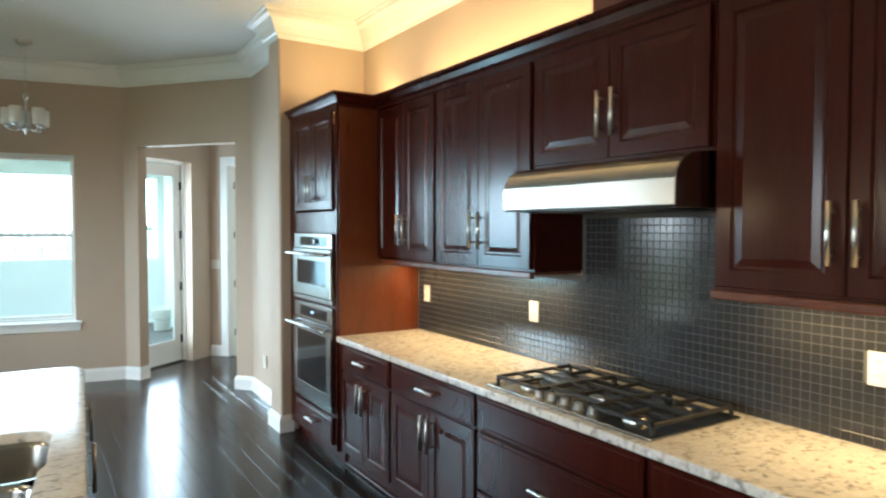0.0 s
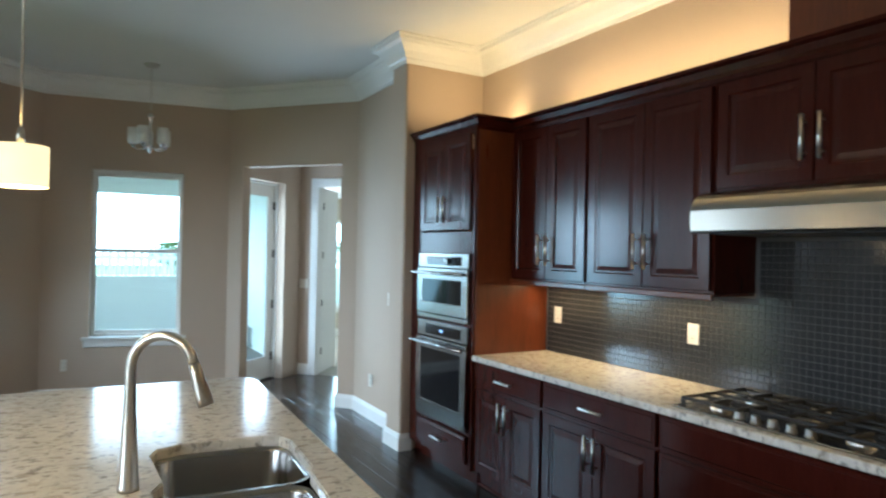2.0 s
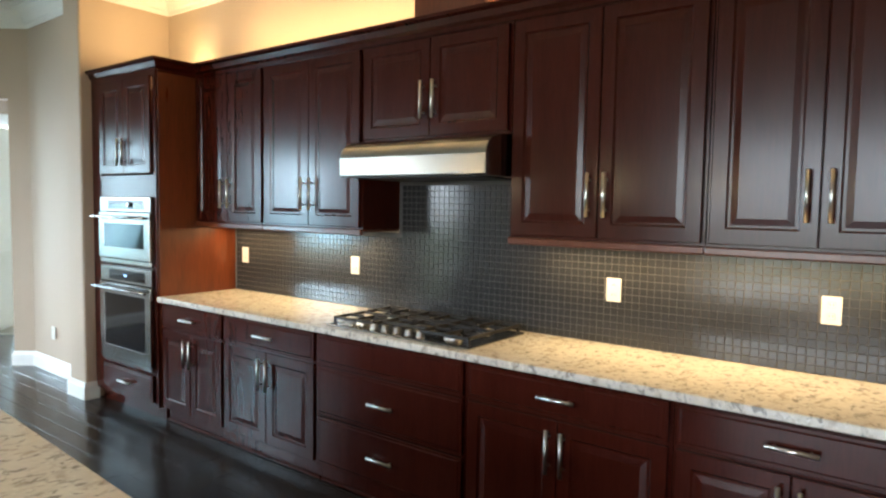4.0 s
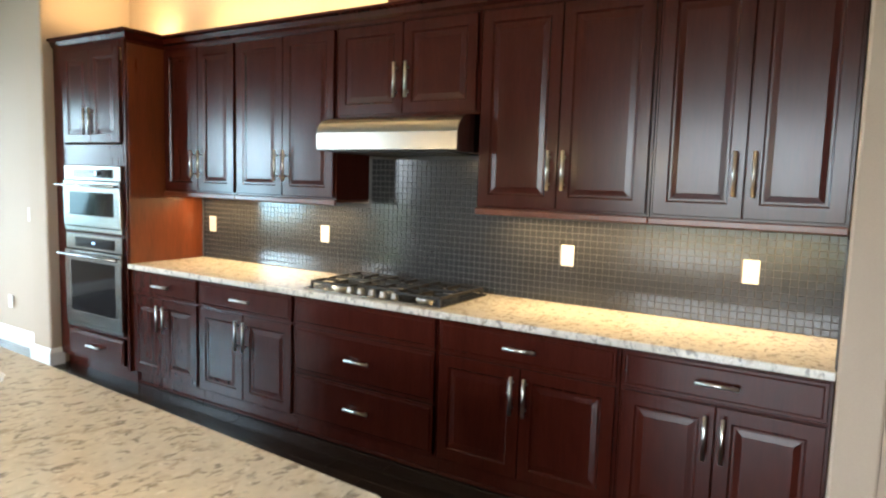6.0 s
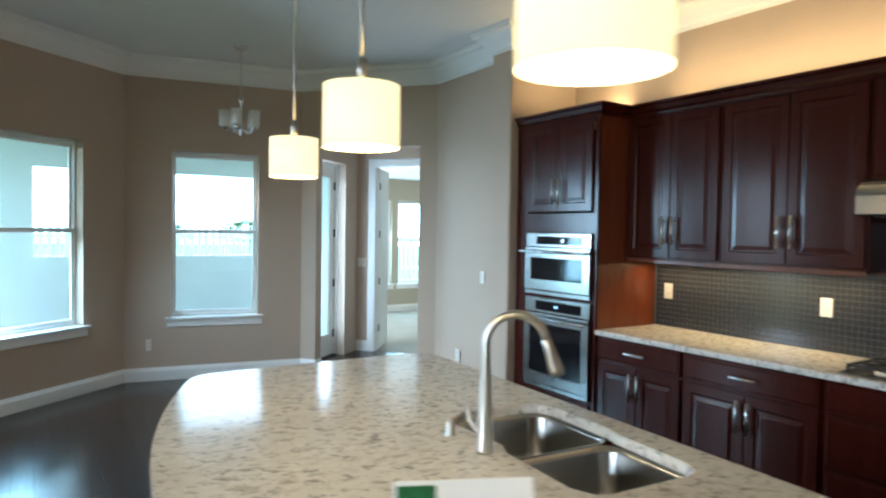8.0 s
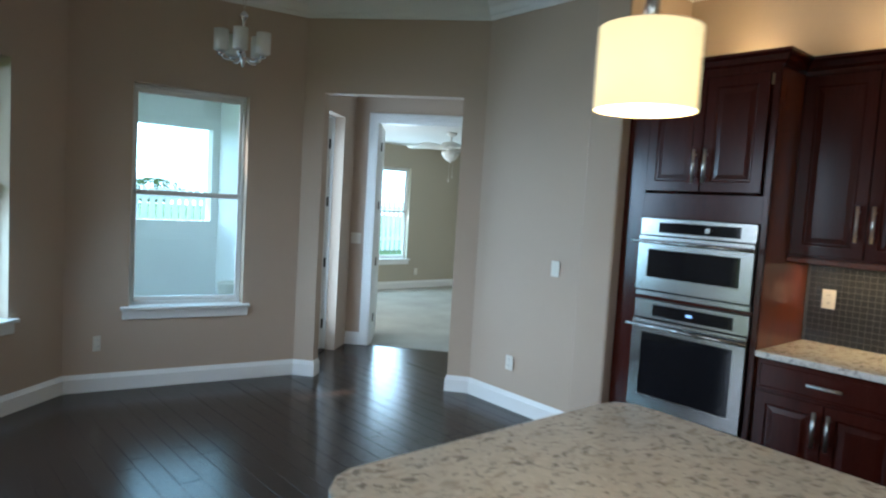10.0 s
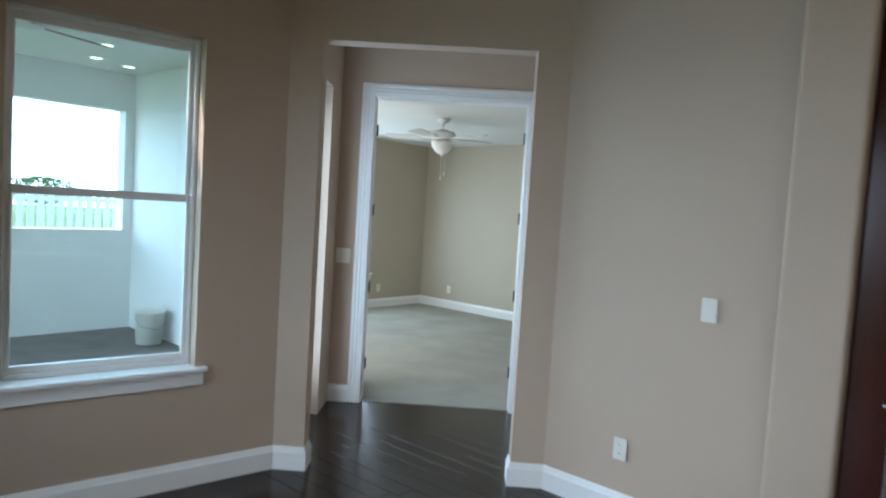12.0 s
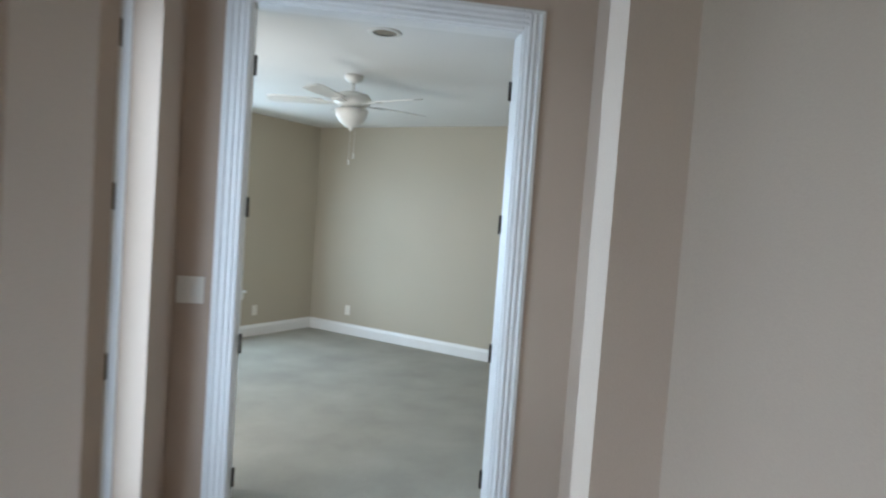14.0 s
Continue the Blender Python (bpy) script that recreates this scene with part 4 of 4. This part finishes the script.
def leaf(name, label, hinge_u, width, sign, angle):
    """A bedroom door leaf hinged at hinge_u on the bedroom side, opened by angle degrees."""
    a = radians(angle)
    m = HALL @ Matrix.Translation((hinge_u, HV + 0.122, 0)) @ Matrix.Rotation(a * sign, 4, "Z")
    ob = setting(new(name), label, "door")
    w = width * sign
    x0, x1 = (0, w) if sign > 0 else (w, 0)
    bm = boxed(x0, x1, 0.0, 0.036, 0.008, 2.44, 0.002)
    slab = part("leaf", placed(bm, m), M_white, ob)
    for z0, z1 in ((0.2, 0.95), (1.1, 2.28)):
        bm = boxed(x0 + 0.11, x1 - 0.11, -0.004, 0.04, z0, z1, 0.006)
        part("raised_panel", placed(bm, m), M_white, slab)
    for z in (0.30, 0.93, 1.56, 2.20):
        bm = rod(bmesh.new(), (0.0, -0.004, z - 0.045), (0.0, -0.004, z + 0.045), 0.008, seg=10)
        box(bm, -0.004, 0.004, -0.004, 0.03, z - 0.045, z + 0.045)
        part("hinge", placed(bm, m), M_hinge, ob, "dark bronze butt hinge")
    return ob


leaf("door_1", "open white panelled bedroom door leaf", DU[0] + 0.02, 0.59, 1, 101)
leaf("door_2", "open white panelled bedroom door leaf", DU[1] - 0.02, 0.59, -1, 113)

# glazed outside door in the hall's side wall
SIDE = HALL @ Matrix(((0, -1, 0, HU), (-1, 0, 0, HV), (0, 0, 1, 0), (0, 0, 0, 1)))
side_casing = casing("door_casing", SIDE, 0.36, 1.17, 2.45, 0.1, w=0.085)
part("filler_board", placed(boxed(0.02, 0.2745, -0.012, -0.001, 0, 2.535, 0.003), SIDE), M_white, side_casing, "flat white board between casing and corner")
ob = setting(new("door_3"), "white glazed door to the porch", "door")
bm = bmesh.new()
for a, b, c, d in ((0.382, 0.49, 0.012, 2.425), (1.04, 1.148, 0.012, 2.425), (0.49, 1.04, 0.012, 0.26), (0.49, 1.04, 2.30, 2.425)):
    box(bm, a, b, 0.03, 0.07, c, d, 0.003)
slab = part("leaf", placed(bm, SIDE), M_white, ob)
bm = bmesh.new()
for a, b, c, d in ((0.49, 0.512, 0.26, 2.30), (1.018, 1.04, 0.26, 2.30), (0.512, 1.018, 0.26, 0.282), (0.512, 1.018, 2.278, 2.30)):
    box(bm, a, b, 0.022, 0.045, c, d, 0.004)
part("glazing_bead", placed(bm, SIDE), M_white, slab)
p = part("pane", placed(boxed(0.488, 1.042, 0.048, 0.053, 0.258, 2.302), SIDE), M_pane, ob)
p.visible_shadow = False
part("threshold", placed(boxed(0.379, 1.151, -0.02, 0.1, 0.0, 0.011, 0.003), SIDE), M_hinge, ob, "dark bronze threshold")
for z in (0.28, 0.93, 1.57, 2.17):
    bm = rod(bmesh.new(), (0.381, 0.022, z - 0.05), (0.381, 0.022, z + 0.05), 0.009, seg=10)
    box(bm, 0.378, 0.405, 0.024, 0.03, z - 0.05, z + 0.05)
    part("hinge", placed(bm, SIDE), M_hinge, ob, "dark bronze butt hinge")

# pantry door behind the counter end
PANT = Matrix(((0, 1, 0, 2.95), (1, 0, 0, -4.0), (0, 0, 1, 0), (0, 0, 0, 1)))
casing("door_casing", PANT, 2.70, 3.50, 2.05, 0.12)
ob = setting(new("door_4"), "closed white panelled pantry door", "door")
slab = part("leaf", placed(boxed(2.72, 3.48, 0.05, 0.085, 0.008, 2.028, 0.002), PANT), M_white, ob)
for z0, z1 in ((0.2, 0.9), (1.05, 1.9)):
    part("raised_panel", placed(boxed(2.84, 3.36, 0.044, 0.09, z0, z1, 0.006), PANT), M_white, slab)
part("doorknob", placed(lathe(bmesh.new(), [(0.001, 0), (0.03, 0.0), (0.03, 0.008), (0.012, 0.012), (0.012, 0.035), (0.026, 0.045), (0.026, 0.06), (0.001, 0.068)], (0, 0, 0), 18), Matrix(((0, 0, -1, 2.999), (1, 0, 0, -1.22), (0, 1, 0, 0.95), (0, 0, 0, 1)))), M_nickel, ob, smooth=True)

# ---- bedroom ceiling fan ----
fx, fy = 5.28, 9.64
ob = thing("ceiling_fan", "white five-blade ceiling fan with a bowl light", "ceiling fan")
part("canopy", lathe(bmesh.new(), [(0.001, BC - 0.001), (0.075, BC - 0.001), (0.07, BC - 0.03), (0.03, BC - 0.06), (0.001, BC - 0.06)], (fx, fy, 0)), M_fan, ob, smooth=True)
part("downrod", rod(bmesh.new(), (fx, fy, 2.470), (fx, fy, BC - 0.05), 0.013), M_fan, ob, smooth=True)
part("motor", lathe(bmesh.new(), [(0.001, 2.480), (0.06, 2.475), (0.125, 2.455), (0.145, 2.425), (0.14, 2.390), (0.10, 2.365), (0.06, 2.355), (0.001, 2.355)], (fx, fy, 0)), M_fan, ob, smooth=True)
part("light_bowl", lathe(bmesh.new(), [(0.06, 2.355), (0.125, 2.340), (0.12, 2.295), (0.09, 2.245), (0.05, 2.215), (0.02, 2.205), (0.012, 2.185), (0.001, 2.180)], (fx, fy, 0)), M_frost, ob, "frosted glass light bowl", True)
for i in range(5):
    t = 2 * math.pi * i / 5 + 0.855
    m = Matrix.Translation((fx, fy, 2.390)) @ Matrix.Rotation(t, 4, "Z") @ Matrix.Rotation(radians(11), 4, "X")
    bm = prism(bmesh.new(), [(0.22, -0.055), (0.60, -0.07), (0.645, -0.055), (0.66, 0.0), (0.645, 0.055), (0.60, 0.07), (0.22, 0.055)], -0.004, 0.004)
    bl = part("blade", placed(bm, m), M_fan, ob)
    part("bracket", placed(prism(bmesh.new(), [(0.11, -0.02), (0.27, -0.035), (0.27, 0.035), (0.11, 0.02)], -0.011, -0.0045), m), M_fan, bl)
bm = bmesh.new()
rod(bm, (fx + 0.05, fy, 2.015), (fx + 0.05, fy, 2.355), 0.0015, seg=6)
rod(bm, (fx + 0.05, fy, 1.975), (fx + 0.05, fy, 2.015), 0.006, seg=8)
rod(bm, (fx - 0.04, fy - 0.03, 1.955), (fx - 0.04, fy - 0.03, 2.355), 0.0015, seg=6)
rod(bm, (fx - 0.04, fy - 0.03, 1.920), (fx - 0.04, fy - 0.03, 1.955), 0.006, seg=8)
part("pull_chain", bm, M_fan, ob)
bm = lathe(bmesh.new(), [(0.07, BC - 0.006), (0.095, BC - 0.006), (0.1, BC - 0.0005), (0.07, BC - 0.0005)], (4.36, 8.68, 0), 28)
ob = thing("ceiling_speaker", "round ceiling speaker with a white rim", "speaker")
part("rim", bm, M_fan, ob, smooth=True)
part("centre", lathe(bmesh.new(), [(0.001, BC - 0.003), (0.07, BC - 0.003)], (4.36, 8.68, 0), 28), M_steel, ob)

# ---- covered porch ----
setting(part("porch_floor", boxed(-1.6, 3.27, 8.6, 13.5, -0.16, -0.055), M_paver), "grey paver porch floor", "pavement")
bm = wall_bm((3.279, 12.75), (-0.9, 12.75), -0.16, 2.95, 0.2, [(0.14, 3.75, 1.12, 2.52)])
setting(part("porch_wall", bm, M_stucco), "white stucco porch wall with a wide opening", "wall")
# ceiling runs on unseen west of x=-1.6 to block sun through the nook window
setting(part("porch_ceiling", boxed(-4.6, 3.27, 8.65, 13.6, 2.95, 3.05), M_ceil), "white porch ceiling with recessed lights", "ceiling")
bm = wall_bm((3.25, 9.0), (3.25, 12.749), -0.16, 2.95, 0.028)
setting(part("porch_side_wall", bm, M_stucco), "white stucco side wall of the porch", "wall")
ob = thing("porch_column", "square white stucco porch column", "column")
part("shaft", boxed(-1.5, -1.18, 10.6, 10.92, 0.12, 2.8, 0.01), M_stucco, ob)
part("plinth", boxed(-1.54, -1.14, 10.56, 10.96, -0.055, 0.12, 0.012), M_stucco, ob)
part("capital", boxed(-1.54, -1.14, 10.56, 10.96, 2.8, 2.949, 0.012), M_stucco, ob)
for x, y in ((2.36, 11.35), (2.95, 12.25), (2.55, 12.1), (1.0, 11.6)):
    ob = thing("recessed_light", "small recessed porch downlight", "downlight", group="porch downlights")
    part("trim_ring", lathe(bmesh.new(), [(0.06, 2.945), (0.085, 2.945), (0.09, 2.9495), (0.06, 2.9495)], (x, y, 0), 24), M_fan, ob, smooth=True)
    part("lens", lathe(bmesh.new(), [(0.001, 2.947), (0.06, 2.947)], (x, y, 0), 24), M_diff, ob)
ob = thing("paint_bucket", "white plastic bucket standing on the porch", "bucket")
bx, by = 3.04, 11.75
part("tub", lathe(bmesh.new(), [(0.001, -0.05), (0.13, -0.05), (0.15, 0.28), (0.158, 0.285), (0.158, 0.30), (0.148, 0.30), (0.128, -0.04)], (bx, by, 0.0)), M_plate, ob, smooth=True)
part("lid", lathe(bmesh.new(), [(0.001, 0.312), (0.15, 0.312), (0.162, 0.305), (0.162, 0.29)], (bx, by, 0)), M_plate, ob, smooth=True)
part("handle", tube(bmesh.new(), [(bx - 0.16, by, 0.24), (bx - 0.14, by - 0.1, 0.16), (bx, by - 0.16, 0.12), (bx + 0.14, by - 0.1, 0.16), (bx + 0.16, by, 0.24)], [0.003] * 5, 8), M_steel, ob)
# porch fan
ob = thing("porch_fan", "dark-bladed ceiling fan under the porch roof", "ceiling fan")
px, py = 1.30, 9.95
part("downrod", rod(bmesh.new(), (px, py, 2.75), (px, py, 2.949), 0.02), M_fan, ob)
part("motor", lathe(bmesh.new(), [(0.001, 2.76), (0.1, 2.74), (0.12, 2.70), (0.09, 2.66), (0.001, 2.65)], (px, py, 0)), M_fan, ob, smooth=True)
for i in range(4):
    m = Matrix.Translation((px, py, 2.69)) @ Matrix.Rotation(math.pi / 2 * i + 0.3, 4, "Z") @ Matrix.Rotation(radians(10), 4, "X")
    part("blade", placed(prism(bmesh.new(), [(0.1, -0.04), (0.6, -0.06), (0.62, 0.0), (0.6, 0.06), (0.1, 0.04)], -0.004, 0.004), m), M_cabside, ob)

# ---- garden: hedge shrubs and trees beyond the porch ----
rng = random.Random(7)


def shrub(name, label, x, y, h, r, trunk):
    ob = thing(name, label, "tree" if trunk > 0.5 else "shrub", group="garden trees" if trunk > 0.5 else "garden shrubs")
    bm = tube(bmesh.new(), [(x, y, -0.2), (x + 0.05, y, trunk * 0.6), (x, y + 0.04, trunk + 0.2)], [0.09, 0.07, 0.04], 8)
    for k in range(4):
        t = k * 1.6
        tube(bm, [(x, y, trunk * 0.8), (x + 0.5 * r * math.cos(t), y + 0.5 * r * math.sin(t), trunk + 0.35 * h)], [0.03, 0.012], 6)
    part("trunk", bm, M_bark, ob)
    verts, faces = [], []
    for k in range(1500):
        t, u = rng.random() * 6.283, rng.random()
        z = trunk + u * (h - trunk)
        q = r * math.sqrt(max(0.02, 1 - (2 * u - 1) ** 2)) * (0.55 + 0.6 * rng.random()) * (0.8 + 0.25 * math.sin(3 * t + 5 * u))
        c = Vector((x + q * math.cos(t), y + q * math.sin(t), z))
        a = Vector((rng.uniform(-1, 1), rng.uniform(-1, 1), rng.uniform(-1, 1))).normalized() * 0.13
        b = Vector((rng.uniform(-1, 1), rng.uniform(-1, 1), rng.uniform(-1, 1))).normalized() * 0.06
        i = len(verts)
        verts += [c - a, c + b, c + a, c - b]
        faces.append((i, i + 1, i + 2, i + 3))
    me = bpy.data.meshes.new("crown")
    me.from_pydata(verts, [], faces)
    me.materials.append(M_leaf)
    new("crown", me).parent = ob


for x, y, h, r, tr in ((6.5, 44, 1.9, 2.0, 0.5), (-5.5, 45, 1.9, 2.2, 0.5), (12.5, 46, 2.0, 2.4, 0.5), (18, 43, 2.4, 2.2, 0.6), (-13, 44, 2.5, 2.4, 0.7)):
    shrub("garden_tree", "low leafy tree far across the lawn", x, y, h, r, tr)
for x, y in ((-2.9, 15.2), (-4.2, 15.0), (-5.6, 14.9)):
    shrub("garden_shrub", "rounded green shrub beside the porch", x, y, 1.0, 0.6, 0.2)

# white board fence along the end of the lawn
ob = thing("garden_fence", "white vinyl board fence across the lawn", "fence")
bmb = boxed(-0.065, 0.065, -0.012, 0.012, -0.16, 1.55, 0.004)
mb = bpy.data.meshes.new("board")
bmb.to_mesh(mb)
bmb.free()
mb.materials.append(M_white)
for k in range(150):
    o = new("board", mb)
    o.location, o.parent = (-14 + 0.2 * k, 21, 0), ob
for z in (0.25, 1.3):
    part("rail", boxed(-14.1, 16.0, 21.013, 21.05, z - 0.05, z + 0.05), M_white, ob)

# glowing ring added as overexposed sky over the far ground; also brightens the porch
bm = bmesh.new()
ring = [(70 * math.cos(2 * math.pi * k / 48), 70 * math.sin(2 * math.pi * k / 48)) for k in range(49)]
for (x0, y0), (x1, y1) in zip(ring, ring[1:]):
    bm.faces.new([bm.verts.new(c) for c in ((x0, y0, -0.3), (x1, y1, -0.3), (x1, y1, 26), (x0, y0, 26))])
setting(part("backdrop", bm, glow("blown_out_sky", (0.84, 0.94, 1.0), 3.0)), "glowing ring standing in for the overexposed horizon sky", "sky")

# unseen slabs added to keep direct sun out of the rooms
NO = Vector((-0.62, 0.784))
bm = prism(bmesh.new(), [tuple(C + NO * 0.17), tuple(C + NO * 1.3), tuple(E0 + NO * 1.3), tuple(E0 + NO * 0.17)], 2.956, 3.04)
setting(part("nook_sun_blocker", bm, M_stucco), "unseen white slab added over the nook windows to block sun", "roof")
bm = prism(bmesh.new(), [hall(-0.1, 1.53), hall(1.98, 1.53), (8.6, 7.1), (8.6, 14.6), (3.4, 14.6), (3.4, 9.2)], 2.725, 2.85)
setting(part("bedroom_sun_blocker", bm, M_stucco), "unseen white slab over the bedroom, stretched north to block sun", "roof")
setting(part("nook_west_sun_blocker", boxed(-3.0, -1.68, 5.0, 8.6, 2.7, 2.8), M_stucco), "unseen white slab added west of the nook to block sun", "roof")

# ---- mosaic splashback and floor planks ----


def pieces(parent, name, stuff_name, boxes, material, shared_size, limit, pick):
    """Each box (x, y, z) centre gets one shared mesh; the nearest by plan are parts, the rest one joined mesh."""
    sx, sy, sz, bev = shared_size
    bm = boxed(-sx / 2, sx / 2, -sy / 2, sy / 2, -sz / 2, sz / 2, bev)
    me = bpy.data.meshes.new(name)
    bm.to_mesh(me)
    bm.free()
    me.materials.append(material)
    base_v = [v.co.copy() for v in me.vertices]
    base_f = [tuple(p.vertices) for p in me.polygons]
    boxes = sorted(boxes, key=pick)
    for c in boxes[:limit]:
        o = new(name, me)
        o.location = c
        o.parent = parent
    verts, faces = [], []
    for c in boxes[limit:]:
        i = len(verts)
        c = Vector(c)
        verts += [v + c for v in base_v]
        faces += [tuple(i + k for k in f) for f in base_f]
    if verts:
        me = bpy.data.meshes.new(stuff_name)
        me.from_pydata(verts, [], faces)
        me.materials.append(material)
        o = new(stuff_name, me)
        o.parent = parent
        tagged(o, kind="stuff")


P = 0.0365
bm = boxed(TX, WB, -0.197, 4.276, 0.9142, 1.42)
box(bm, TX, WB, 1.562, 2.568, 1.42, 1.745)
grout = tagged(part("splashback", bm, M_grout), "dark glass mosaic splashback with grey joints", "splashback")
cells = []
holes = [(y, 1.19) for y in (4.14, 2.95, 1.14, 0.195)]
for i in range(int(4.47 / P)):
    for j in range(23):
        y, z = -0.195 + P * (i + 0.5), 0.916 + P * (j + 0.5)
        if z > 1.405 and not 1.575 < y < 2.555 or z > 1.73:
            continue
        if any(abs(y - a) < 0.038 and abs(z - b) < 0.058 for a, b in holes):
            continue
        cells.append((TX - 0.0005, y, z))
pieces(grout, "mosaic_tile", "mosaic_tiles", cells, M_tile, (0.004, P - 0.004, P - 0.004, 0.0012), 300, lambda c: abs(c[1] - 1.4) + 0.2 * abs(c[2] - 1.2))
bm = boxed(2.97, TX - 0.004, -0.1998, -0.1935, 0.9145, 1.415)
side = tagged(part("side_splashback", bm, M_grout), "dark glass mosaic on the wall end", "splashback")
cells = [(2.975 + P * (i + 0.5), -0.1925, 0.916 + P * (j + 0.5)) for i in range(17) for j in range(13)]
pieces(side, "mosaic_tile", "mosaic_tiles", cells, M_tile, (P - 0.004, 0.004, P - 0.004, 0.0012), 300, lambda c: c[2])

fl = bpy.data.objects["floor"]
cells = []
PW, PL = 0.127, 1.22
for i in range(68):
    off = rng.random() * PL
    x = -4.62 + PW * (i + 0.5)
    for j in range(13):
        cells.append((x, -4.6 + off + PL * j, -0.006))


def on_floor(c):
    x, y = c[0], c[1]
    ok = -4.7 < x < 3.55 and -4.0 < y < 8.9
    if y > 4.55 and x < -1.2:
        ok = False
    if x < 0.4 and y > 8.27 + (x - 0.27) * 0.79 - 0.68:
        ok = False
    if y < -3.4 or x < -4.5:
        ok = False
    if y > 5.0 and x > 3.3 and (Vector((x, y)) - B).dot(EV) < 0:
        ok = False
    if (Vector((x, y)) - B).dot(EV) > 0.75:
        ok = False
    if y > 8.27 - 0.78 + max(0, x + 0.9) * 0.62 and x < 0.3:
        ok = False
    if y > 7.6 and x < 2.0:
        ok = False
    return ok


short = [c for c in cells if on_floor(c)]
pieces(fl, "plank", "planks", short, M_floor, (PW - 0.0016, PL - 0.0016, 0.012, 0.0015), 300, lambda c: abs(c[0] - 1.6) + 0.4 * abs(c[1] - 4.0))
# short ends of the boards under the nook windows and in the small hall
bm = prism(bmesh.new(), [(-5, -4.2), (3.63, -4.2), (3.63, 5.3), (3.2, 6.6), hall(1.86, 0.2), hall(1.86, 1.46), hall(-0.08, 1.46), hall(-0.08, 0.05), (2.06, 7.98), (0.27, 8.29), (-1.31, 7.05), (-1.5, 5.2), (-5, 5.2)], -0.0115, -0.0022)
part("board_ends", bm, M_floor, fl)
